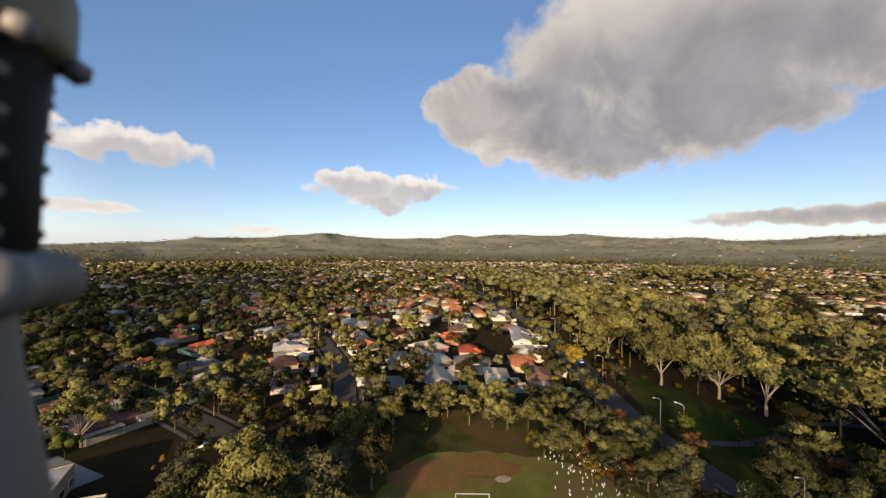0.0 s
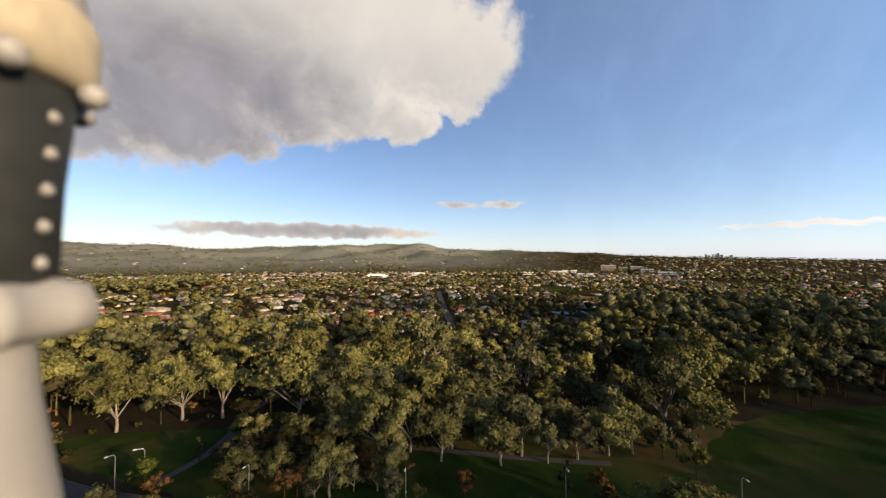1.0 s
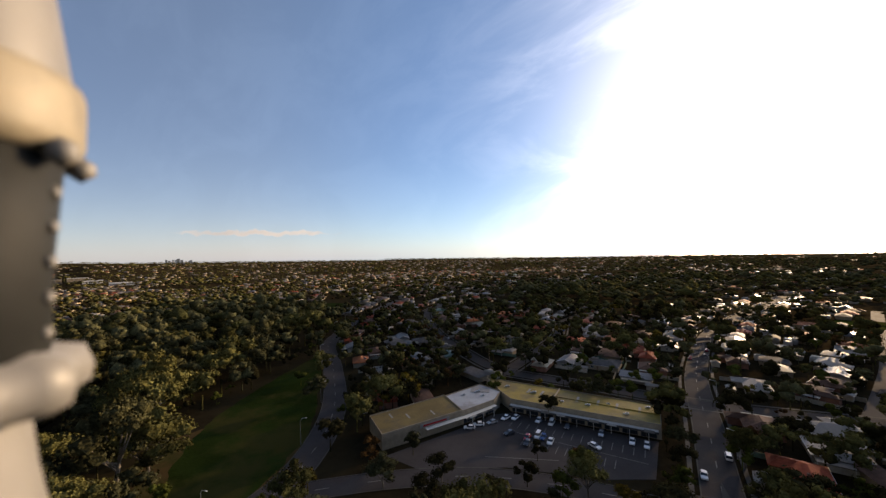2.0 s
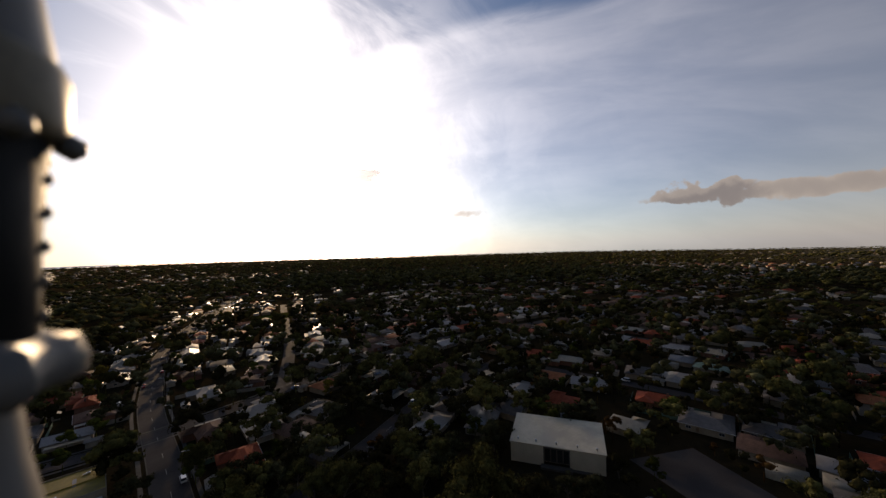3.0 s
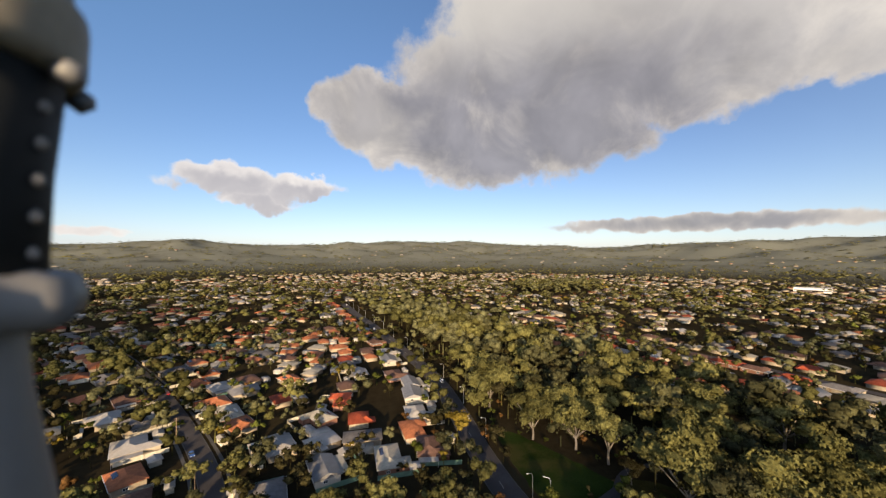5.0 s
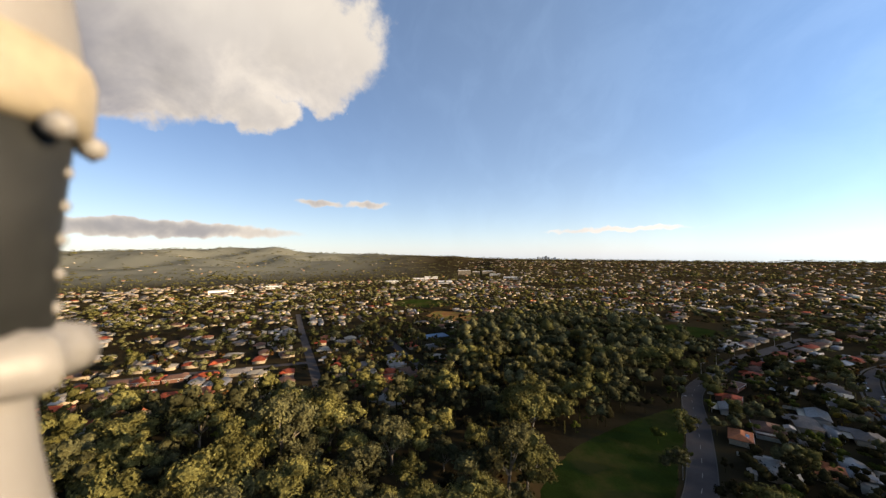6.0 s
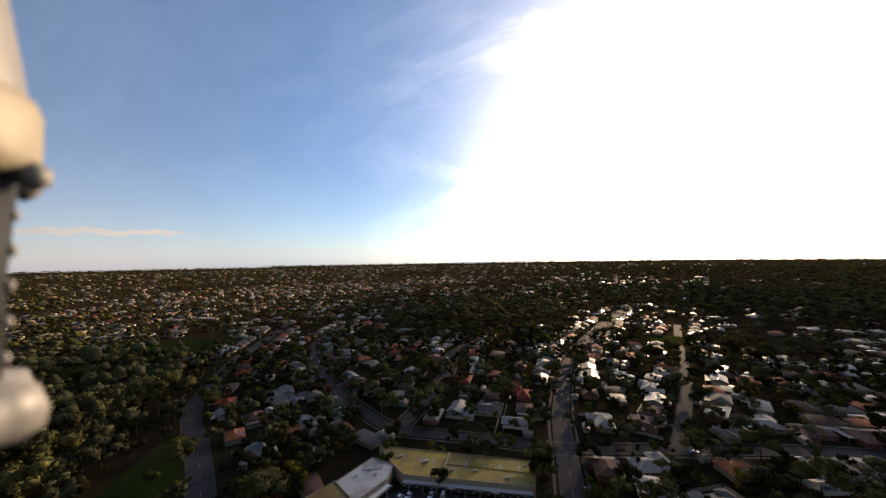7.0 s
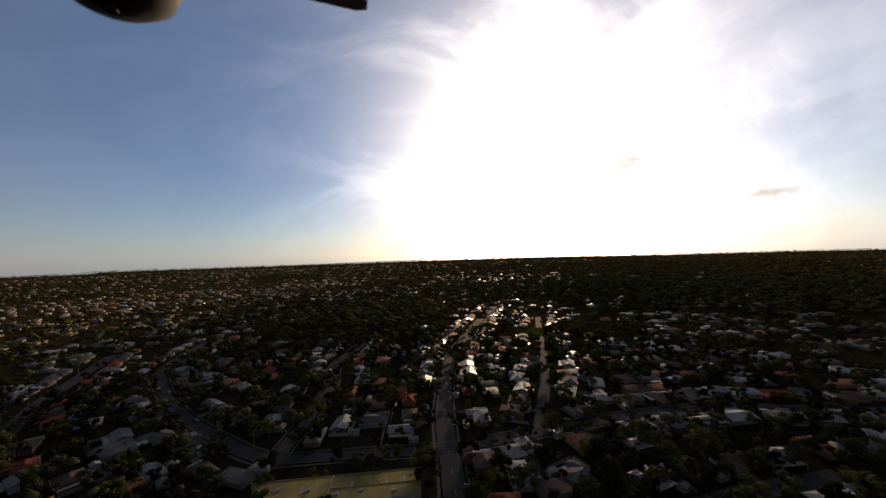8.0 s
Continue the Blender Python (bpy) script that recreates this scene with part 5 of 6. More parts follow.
def woods(places, templates, label):
    """Many trees joined, one object for each kind of foliage."""
    groups = {}
    for X, Y, kind, s, turn in places:
        groups.setdefault(kind, []).append((X, Y, s, turn))
    by_leaf = {}
    for kind, rows in groups.items():
        vs, fs = by_leaf.setdefault(TREES[kind][3], ([], []))
        rows = np.array(rows)
        zz = height(rows[:, 0], rows[:, 1])
        for j, (tv, tf) in enumerate(templates[kind]):
            sel = np.arange(len(rows)) % len(templates[kind]) == j
            q, z = rows[sel], zz[sel]
            if not len(q):
                continue
            c, s_ = np.cos(q[:, 3])[:, None], np.sin(q[:, 3])[:, None]
            vx = (tv[:, 0] * c - tv[:, 1] * s_) * q[:, 2:3] + q[:, 0:1]
            vy = (tv[:, 0] * s_ + tv[:, 1] * c) * q[:, 2:3] + q[:, 1:2]
            vz = tv[:, 2] * q[:, 2:3] + z[:, None]
            n0 = sum(len(v) for v in vs)
            vs.append(np.stack([vx, vy, vz], -1).reshape(-1, 3))
            fs.append((tf[None] + (np.arange(len(q)) * len(tv))[:, None, None]).reshape(-1, 3) + n0)
    for lf, (vs, fs) in by_leaf.items():
        bulk("trees", np.concatenate(vs), np.concatenate(fs), lf, label, "trees")


def stick(v, f, high, low):
    """Adds a three-sided trunk to a crown."""
    r, n = 0.025 * high, len(v)
    ring = [(r * math.cos(a), r * math.sin(a)) for a in (0, 2.1, 4.2)]
    v = np.concatenate([v, [(a, b, -0.5) for a, b in ring], [(a * 0.6, b * 0.6, high * (low + 0.2)) for a, b in ring]])
    extra = []
    for i in range(3):
        j = (i + 1) % 3
        extra += [(n + i, n + j, n + 3 + j), (n + i, n + 3 + j, n + 3 + i)]
    return v, np.concatenate([f, extra])


def templates(clumps, leaves, size, count, trunk, flat=1.0, detail=1):
    out = {}
    for kind, (high, wide, c, foliage, bark, low, tall, label) in TREES.items():
        out[kind] = []
        for k in range(count):
            v, f, mids = crown_arrays(500 + k * 13 + len(kind), high * flat, wide, clumps, leaves, size * wide, low, tall * flat, detail)
            out[kind].append(stick(v, f, high, low) if trunk else (v, f))
    return out


rows = [(X, Y, kind, s, g.uniform(0, 6.28)) for X, Y, kind, s in grove[290:]]
woods(rows[:520], templates(16, 24, 0.075, 6, True, 1.0, 1), "eucalypt woods and garden trees around the park")
woods(rows[520:], templates(6, 12, 0.10, 8, True, 1.0, 1), "dense suburban trees and eucalypt woods in the middle distance")
x, y, wood, g = scatter(15.5, 460, 1000, 4)
woods([(X, Y, str(pick(g, Wd, X, Y)), g.uniform(0.85, 1.3) * (1.15 if Wd else 0.9), g.uniform(0, 6.28)) for X, Y, Wd in zip(x, y, wood)], templates(4, 1, 0.2, 6, False, 0.85, 0), "many trees between far suburban houses")
x, y, wood, g = scatter(32, 1000, 2200, 5)
woods([(X, Y, str(pick(g, True, X, Y)), g.uniform(1.1, 1.8) * (1.15 if Wd else 0.72), g.uniform(0, 6.28)) for X, Y, Wd in zip(x, y, wood)], templates(3, 0, 0.3, 6, False, 0.6, 0), "far tree canopy over the suburbs")
x, y, wood, g = scatter(63, 2200, 4600, 6)
woods([(X, Y, str(pick(g, True, X, Y)), g.uniform(2.2, 3.4), g.uniform(0, 6.28)) for X, Y, Wd in zip(x, y, wood)], templates(2, 0, 0.3, 5, False, 0.22, 0), "distant woods on the hills")


# ---- the drone's leg, repeated as a mast that the camera climbs along ----
def turned(bm, profile, sides=22):
    """A surface of revolution round z from (radius, height) pairs."""
    rings = [[bm.verts.new((r * math.cos(2*math.pi*k/sides), r * math.sin(2*math.pi*k/sides), z)) for k in range(sides)] for r, z in profile]
    for a, b in zip(rings, rings[1:]):
        for k in range(sides):
            bm.faces.new((a[k], a[(k+1) % sides], b[(k+1) % sides], b[k])).smooth = True
    return bm


# the leg rides with the camera; its repeats and the ground tube are added
mast = thing("mast", Matrix.Identity(4), "drone leg repeated as a slender white mast with black studded sleeves and brass collars", "mast")
LOW = 54.0
bm = turned(bmesh.new(), [(0.0, -0.3), (0.08, -0.3), (0.08, 0.0), (0.05, 0.4), (0.027, 0.6), (0.027, LOW + 0.01)])
part("tube", bm, "enamel", mast)
bm = turned(bmesh.new(), [(0.0242, 0.0), (0.0246, 0.070), (0.031, 0.088), (0.036, 0.098)])
white = part("tube_segment", turned(bm, [(0.036, -0.110), (0.036, -0.098), (0.0318, -0.066), (0.0262, -0.030), (0.0235, 0.0)]), "enamel", mast)
bm = turned(bmesh.new(), [(0.026, 0.006), (0.0295, 0.007), (0.0305, 0.045), (0.0335, 0.082), (0.026, 0.083)])
sleeve = part("sleeve", bm, "sleeve", mast, "black rubbery sleeve with pale studs")
bm = bmesh.new()
for k in range(6):
    for row in range(5):
        a = 2 * math.pi * k / 6
        m = Matrix.Rotation(a, 4, "Z") @ Matrix.Translation((0.0297 + 0.0006 * row, 0, 0.018 + 0.0125 * row)) @ Matrix.Diagonal((0.8, 1, 1, 1))
        bmesh.ops.create_icosphere(bm, subdivisions=1, radius=0.0026, matrix=m)
for f in bm.faces:
    f.smooth = True
stud = tagged(part("studding", bm, "enamel", mast, "small pale studs"), kind="stuff")
bm = turned(bmesh.new(), [(0.024, -0.008), (0.031, -0.0075), (0.0345, -0.004), (0.0355, 0.001), (0.0335, 0.008), (0.028, 0.012)], 40)
for v in bm.verts:
    lobe = max(math.cos(8 * math.atan2(v.co.y, v.co.x)), 0.0)
    reach = min(max((v.co.xy.length - 0.026) / 0.008, 0), 1) * lobe
    v.co.x, v.co.y, v.co.z = v.co.x * (1 + 0.19 * reach), v.co.y * (1 + 0.19 * reach), v.co.z * (1 + 0.25 * reach)
clamp = part("clamp", bm, "enamel", mast, "pale clamp ring with rounded lugs")
bm = turned(bmesh.new(), [(0.026, 0.080), (0.0345, 0.0805), (0.0380, 0.083), (0.0392, 0.087), (0.0396, 0.104), (0.0385, 0.107), (0.034, 0.108), (0.026, 0.108)], 22)
collar = part("collar", bm, "brass", mast, "brass-coloured collar")
bm = bmesh.new()
for k in range(8):
    bmesh.ops.create_icosphere(bm, subdivisions=1, radius=0.0055, matrix=Matrix.Rotation(k * math.pi / 4, 4, "Z") @ Matrix.Translation((0.0385, 0, 0.0805)))
for f in bm.faces:
    f.smooth = True
bolts = tagged(part("bolting", bm, "enamel", mast, "round pale bolt heads"), kind="stuff")
for k in range(int((104.95 - LOW) / PERIOD) + 1):
    z = 55.0 + (k - 5) * PERIOD
    for o in (white, sleeve, stud, clamp, collar, bolts):
        q = o if k == 0 else o.copy()
        if k:
            scene.collection.objects.link(q)
        q.location = (0, 0, z)

# the drone's rotor, on an arm added at the mast's head
part("head_tube", turned(bmesh.new(), [(0.024, 104.9), (0.024, 105.34), (0.0, 105.35)]), "enamel", mast)
part("arm", tube(bmesh.new(), [(0, 0, 105.32), (0.05, -0.16, 105.33), (0.098, -0.305, 105.33)], [0.011, 0.010, 0.010], 10), "enamel", mast)
bm = turned(bmesh.new(), [(0.0, -0.028), (0.012, -0.027), (0.034, -0.021), (0.052, -0.008), (0.060, 0.012), (0.060, 0.040), (0.030, 0.052), (0.0, 0.053)], 32)
bm.transform(Matrix.Translation((0.098, -0.305, 105.252)))
motor = part("motor", bm, "sleeve", mast, "dark domed rotor motor")
part("shaft_tip", tube(bmesh.new(), [(0.098, -0.305, 105.221), (0.098, -0.305, 105.226)], [0.005, 0.006], 8), "rubber", motor)
hub = Vector((0.098, -0.305, 105.300))
reach = Vector((-0.243, -0.078, -0.012))
for s in (1, -1):
    bm = bmesh.new()
    wide = reach.cross(Vector((0, 0, 1))).normalized()
    edge = []
    for f, w, z in ((0.05, 0.008, 0.0), (0.3, 0.016, 0.001), (0.7, 0.014, 0.002), (0.95, 0.010, 0.002), (1.0, 0.003, 0.002)):
        p = hub + reach * f * s
        edge.append([bm.verts.new(p + wide * w + Vector((0, 0, z + 0.002))), bm.verts.new(p - wide * w + Vector((0, 0, z - 0.004))), bm.verts.new(p - wide * w + Vector((0, 0, z - 0.006))), bm.verts.new(p + wide * w + Vector((0, 0, z)))])
    for a, b in zip(edge, edge[1:]):
        for i in range(4):
            bm.faces.new((a[i], a[(i + 1) % 4], b[(i + 1) % 4], b[i]))
    bm.faces.new(edge[0])
    bm.faces.new(edge[-1][::-1])
    bmesh.ops.recalc_face_normals(bm, faces=bm.faces)
    part("blade", bm, "tile_grey", motor, "thin grey rotor blade")

# ---- shops, hall and school ----
def prism(pts, z0, z1):
    bm = bmesh.new()
    lo = [bm.verts.new((x, y, z0)) for x, y in pts]
    hi = [bm.verts.new((x, y, z1)) for x, y in pts]
    n = len(pts)
    bm.faces.new(hi)
    bm.faces.new(lo[::-1])
    for i in range(n):
        bm.faces.new((lo[i], lo[(i + 1) % n], hi[(i + 1) % n], hi[i]))
    bmesh.ops.recalc_face_normals(bm, faces=bm.faces)
    return bm


def inset(pts, d):
    """The outline moved inwards by d (outwards when negative)."""
    n = len(pts)
    sign = 1 if sum(pts[i][0] * pts[(i+1) % n][1] - pts[(i+1) % n][0] * pts[i][1] for i in range(n)) > 0 else -1
    out = []
    for i in range(n):
        a, b, c = (Vector(pts[k % n]) for k in (i - 1, i, i + 1))
        e, f = (b - a).normalized(), (c - b).normalized()
        ne, nf = Vector((-e.y, e.x)) * sign, Vector((-f.y, f.x)) * sign
        k = (ne + nf) / max(1 + ne.dot(nf), 0.3)
        out.append(tuple(b + k * d))
    return out


def bar(a, b, half, z0, z1, off=0.0):
    """A long box from a to b; off: moved to the left of that way."""
    a, b = Vector(a), Vector(b)
    d = (b - a).normalized()
    s = Vector((-d.y, d.x))
    return prism([tuple(p) for p in (a + s * (off - half), b + s * (off - half), b + s * (off + half), a + s * (off + half))], z0, z1)


def lerp(a, b, s):
    return (a[0] + (b[0] - a[0]) * s, a[1] + (b[1] - a[1]) * s)


def parapet_block(name, pts, top, wall, roof, label, category, fall=0.25):
    t = thing(name, None, label, category)
    part("wall", prism(pts, -0.2, top), wall, t)
    part("roof", prism(inset(pts, 0.22), top, top + 0.12), roof, t)
    n = len(pts)
    outer, inner = pts, inset(pts, 0.2)
    for i in range(n):
        j = (i + 1) % n
        part("parapet", prism([outer[i], outer[j], inner[j], inner[i]], top, top + 0.45), wall, t)
    return t


area("car_park", CARPARK, 0.07, "asphalt", "dark asphalt car park with white bay lines before shops", "car park")


def shop_front(t, a, b, n, colours):
    """Awning, posts, glass fronts, doors and sign boards along a front from a to b, with the street to its left."""
    part("awning", bar(a, b, 1.5, 3.1, 3.3, 1.5), "trim", t, "flat pale awning over the shopfronts")
    part("fascia", bar(a, b, 0.05, 3.0, 3.75, 3.05), "dark_trim", t, "dark fascia board")
    for k in range(n):
        p, q = lerp(a, b, (k + 0.08) / n), lerp(a, b, (k + 0.92) / n)
        fr = part("shopfront", bar(p, q, 0.06, 0.15, 2.9, 0.03), "dark_trim", t)
        part("pane", bar(lerp(p, q, 0.03), lerp(p, q, 0.62), 0.03, 0.5, 2.7, 0.11), "glass", fr)
        part("glass_door", bar(lerp(p, q, 0.68), lerp(p, q, 0.95), 0.03, 0.2, 2.6, 0.11), "glass", fr)
        post = lerp(a, b, (k + 0.5) / n)
        part("post", bar(post, lerp(post, b, 0.14 / max((Vector(b) - Vector(post)).length, 0.2)), 0.07, 0.0, 3.1, 2.8), "trim", t)
        if colours[k % len(colours)]:
            part("sign_board", bar(lerp(p, q, 0.15), lerp(p, q, 0.8), 0.06, 3.15, 3.65 if k % 3 else 4.1, 3.16), colours[k % len(colours)], t, "plain shop sign board")


def roof_units(t, rows, z):
    """Air conditioners and vents on a flat roof: x, y, turn, size."""
    for x, y, turn, s in rows:
        m = Matrix.Translation((x, y, z)) @ Matrix.Rotation(radians(turn), 4, "Z")
        bm = box(bmesh.new(), -0.9 * s, -0.6 * s, 0, 0.9 * s, 0.6 * s, 0.95 * s, 0.06)
        bm.transform(m)
        u = part("air_conditioner", bm, "steel", t, "grey metal rooftop air conditioner")
        bm = turned(bmesh.new(), [(0.42 * s, 0.94 * s), (0.42 * s, 1.05 * s), (0.05 * s, 1.07 * s)], 12)
        bm.transform(m)
        part("fan_grille", bm, "dark_trim", u)
        bm = box(bmesh.new(), 0.9 * s, -0.3 * s, 0.1, 2.0 * s, 0.3 * s, 0.5 * s)
        bm.transform(m)
        part("duct", bm, "steel", u)


shops = parapet_block("shop_row", SHOPS[0], 5.0, "brick_cream", "roof_ochre", "long row of shops with an ochre metal roof", "shops")
shop_front(shops, (0, -147), (54, -145), 9, ["line", None, "trim", "roof_white", None, "trim", "line", None, "line"])
roof_units(shops, [(10, -151, 5, 0.7), (24, -153, 0, 0.7), (34, -152, 0, 0.6), (47, -156, 20, 0.9), (3, -161, 0, 0.6), (60, -158, 30, 0.8), (17, -158, 10, 0.5)], 5.12)
part("roof_ridge", bar((1, -156), (38, -156), 0.3, 5.12, 5.42), "roof_ochre", shops)
part("party_wall", bar((38, -164.5), (38, -146.5), 0.15, 5.1, 5.9), "brick_cream", shops)
for x0 in (6, 14, 21, 29, 44, 50):
    part("skylight", bar((x0, -160), (x0, -155), 0.45, 5.12, 5.2), "roof_white", shops, "pale translucent roof strip")
shops = parapet_block("shop_row", SHOPS[1], 5.0, "brick_cream", "roof_dirty", "corner shops with a patched grey metal roof", "shops")
shop_front(shops, (60, -141), (67, -125), 3, ["line", "roof_white", "trim"])
roof_units(shops, [(70, -146, 60, 0.9), (66, -143, 30, 0.6), (74, -140, 60, 0.7)], 5.12)
part("roof_patch", bar((66, -150), (74, -147), 2.6, 5.12, 5.3), "roof_white", shops, "pale roof patch")
shops = parapet_block("supermarket", SHOPS[2], 5.4, "brick_cream", "roof_ochre_shaded", "low supermarket with an ochre metal roof coloured darker as in shade, and blank walls", "shop")
part("sign_board", bar((70, -119), (76, -108), 0.12, 3.9, 5.3, 0.5), "line", shops, "long white sign board")
part("sign_stripe", bar((70.6, -117.9), (75.4, -109.1), 0.05, 4.3, 4.9, 0.66), "car_red", shops, "red stripe on the sign")
part("awning", bar((67, -125), (75, -110), 1.0, 3.2, 3.4, 1.0), "trim", shops)
for c in ((75, -117), (82, -110), (88, -107)):
    part("skylight", bar(c, (c[0] + 3.4, c[1] - 2.2), 0.35, 5.52, 5.6), "roof_white", shops, "pale translucent roof strip")

# bay lines
for k in range(15):
    x0 = 4 + 3.3 * k
    tagged(solid("bay_line", bar((x0, -137), (x0, -132), 0.07, 0.06, 0.08), "line"), "worn white painted bay line on asphalt", "line", "bay lines", "structure")
for k in range(11):
    x0 = 12 + 3.0 * k
    tagged(solid("bay_line", bar((x0, -126), (x0, -121), 0.07, 0.06, 0.08), "line"), "worn white painted bay line on asphalt", "line", "bay lines", "structure")
for a, b in (((28, -117.5), (50, -108.5)), ((3, -128.5), (46, -128.5))):
    tagged(solid("bay_line", bar(a, b, 0.07, 0.06, 0.08), "line"), "worn white painted line across a car park", "line", "bay lines", "structure")

# roundabout
roundabout = thing("roundabout", Matrix.Translation((-14, -107, 0)), "round traffic island with a pale kerb and planting", "roundabout", kind="structure")
part("apron", turned(bmesh.new(), [(12.5, 0.0), (12.5, 0.112), (0.01, 0.112)], 36), "asphalt", roundabout)
part("kerb", turned(bmesh.new(), [(5.4, 0.1), (5.4, 0.30), (5.0, 0.32), (5.0, 0.2)], 36), "concrete", roundabout)
part("bed", turned(bmesh.new(), [(5.0, 0.2), (4.2, 0.34), (0.01, 0.55)], 24), "grass_rough", roundabout)
tagged(solid("traffic_island", prism([(-16.4, -119), (-14.2, -119), (-15.0, -128)], 0.0, 0.24), "concrete"), "small pale triangular traffic island", "traffic island", kind="structure")

# lane lines
def dashes(name, a0, a1, off, gap, long):
    line = LINES[name][1]
    run, z = 0.0, 0.115
    for i in range(1, len(line)):
        run += (line[i] - line[i - 1]).length
        if run < gap or not (a0 <= i <= a1):
            continue
        run = 0.0
        d = (line[i] - line[i - 1]).normalized()
        tagged(solid("lane_line", bar(line[i], line[i] + d * long, 0.09, z - 0.03, z, off), "line"), "worn white painted dash on asphalt", "line", "lane lines", "structure")


dashes("main_road", 20, 150, 0.0, 11, 4)
dashes("high_street", 3, 60, 0.0, 11, 4)
dashes("shop_road", 2, 30, 0.0, 11, 4)

# hall
hall = thing("hall", None, "plain cream metal hall with a pale low-pitched roof", "hall")
u = Vector((-12.6, 26.2)).normalized()           # along the front
v = Vector((u.y, -u.x))                      # towards the front
mid = Vector((-115, -61.5))


def at_hall(a, b):
    return tuple(mid + u * a + v * b)


front = 8.6
body = [at_hall(-15, -9), at_hall(15, -9), at_hall(15, front), at_hall(4.2, front), at_hall(4.2, front - 2.6), at_hall(-4.2, front - 2.6), at_hall(-4.2, front), at_hall(-15, front)]
part("wall", prism(body, -0.2, 6.6), "cladding", hall)
bm = bmesh.new()
lo = [bm.verts.new((*at_hall(a, b), z)) for a, b, z in ((-15.3, front + 0.3, 6.6), (15.3, front + 0.3, 6.6), (15.3, -9.3, 8.2), (-15.3, -9.3, 8.2))]
hi = [bm.verts.new((q.co.x, q.co.y, q.co.z + 0.25)) for q in lo]
bm.faces.new(hi)
bm.faces.new(lo[::-1])
for i in range(4):
    bm.faces.new((lo[i], lo[(i + 1) % 4], hi[(i + 1) % 4], hi[i]))
bmesh.ops.recalc_face_normals(bm, faces=bm.faces)
part("roof", bm, "roof_shed", hall)
part("wall_top", prism([at_hall(-15, -9), at_hall(15, -9), at_hall(15, -8.6), at_hall(-15, -8.6)], 6.6, 8.15), "cladding", hall)
for s in (-15, 14.7):
    bm = bmesh.new()
    vs = [bm.verts.new((*at_hall(s + e, b), z)) for e in (0, 0.3) for b, z in ((front, 6.55), (-8.6, 6.55), (-8.6, 8.1))]
    bm.faces.new(vs[:3])
    bm.faces.new(vs[3:][::-1])
    for i in range(3):
        bm.faces.new((vs[i], vs[(i + 1) % 3], vs[3 + (i + 1) % 3], vs[3 + i]))
    bmesh.ops.recalc_face_normals(bm, faces=bm.faces)
    part("gable_wall", bm, "cladding", hall)
for s in (-4.2, 3.9):
    part("entrance_post", prism([at_hall(s, front + 0.02), at_hall(s + 0.3, front + 0.02), at_hall(s + 0.3, front - 0.28), at_hall(s, front - 0.28)], 0, 6.0), "dark_trim", hall)
part("entrance_lintel", prism([at_hall(-4.2, front + 0.02), at_hall(4.2, front + 0.02), at_hall(4.2, front - 0.28), at_hall(-4.2, front - 0.28)], 5.9, 6.3), "dark_trim", hall)
gate = part("entrance_screen", prism([at_hall(-4.1, front - 2.5), at_hall(4.1, front - 2.5), at_hall(4.1, front - 2.6), at_hall(-4.1, front - 2.6)], 0.1, 5.7), "tile_grey", hall, "grey glazed entrance screen")
for k in range(4):
    a = -3.8 + k * 2.0
    part("pane", prism([at_hall(a, front - 2.46), at_hall(a + 1.6, front - 2.46), at_hall(a + 1.6, front - 2.5), at_hall(a, front - 2.5)], 0.4, 5.2), "glass", gate)
part("step", prism([at_hall(-5, front + 2.2), at_hall(5, front + 2.2), at_hall(5, front), at_hall(-5, front)], -0.1, 0.7), "concrete", hall)
part("side_step", prism([at_hall(5, front + 1.2), at_hall(11, front + 1.2), at_hall(11, front), at_hall(5, front)], -0.1, 0.4), "concrete", hall)
for a in (-12.6, -6.6, 0, 6.6, 12.6):
    base = Vector(at_hall(a, front - 1.3))
    cowl = turned(bmesh.new(), [(0.2, -0.3), (0.2, 0.5), (0.38, 0.55), (0.34, 0.85), (0.02, 0.95)], 10)
    cowl.transform(Matrix.Translation((base.x, base.y, 7.0)))
    part("roof_vent", cowl, "steel", hall)

# school blocks
school = parapet_block("school_building", SCHOOL[0], 4.6, "brick_cream", "roof_dirty", "low school building with a grey metal roof and air conditioners", "school")
roof_units(school, [(-86, 64, -60, 1.1), (-83.5, 70, -60, 1.1), (-90, 58, -60, 1.1), (-97, 52, -60, 1.0), (-92, 68, -60, 0.9)], 4.72)
for a, b in (((-91, 77), (-79, 53)), ((-106, 66), (-95, 42))):
    part("roof_ridge", bar(a, b, 0.18, 4.72, 5.02), "trim", school)
wing = parapet_block("school_wing", SCHOOL[1], 3.9, "brick_cream", "roof_dirty", "lower school wing with a grey metal roof", "school")
roof_units(wing, [(-70, 65, -60, 1.0), (-68, 60, -60, 1.0)], 4.02)
for k in range(6):
    p, q = lerp((-84, 81), (-71, 57), (k + 0.2) / 6), lerp((-84, 81), (-71, 57), (k + 0.75) / 6)
    if k < 3:
        fr = part("window", bar(p, q, 0.08, 1.0, 2.6), "trim", school)
        part("pane", bar(lerp(p, q, 0.06), lerp(p, q, 0.94), 0.1, 1.1, 2.5), "glass", fr)
for k in range(7):
    p, q = lerp((-104, 34), (-79, 44), (k + 0.2) / 7), lerp((-104, 34), (-79, 44), (k + 0.75) / 7)
    fr = part("window", bar(p, q, 0.08, 1.0, 2.6), "trim", school)
    part("pane", bar(lerp(p, q, 0.06), lerp(p, q, 0.94), 0.1, 1.1, 2.5), "glass", fr)
shed = thing("garden_shed", Matrix.Translation((-51, 68, 0)) @ Matrix.Rotation(0.5, 4, "Z"), "small shed with a pale metal gable roof on grass", "shed")
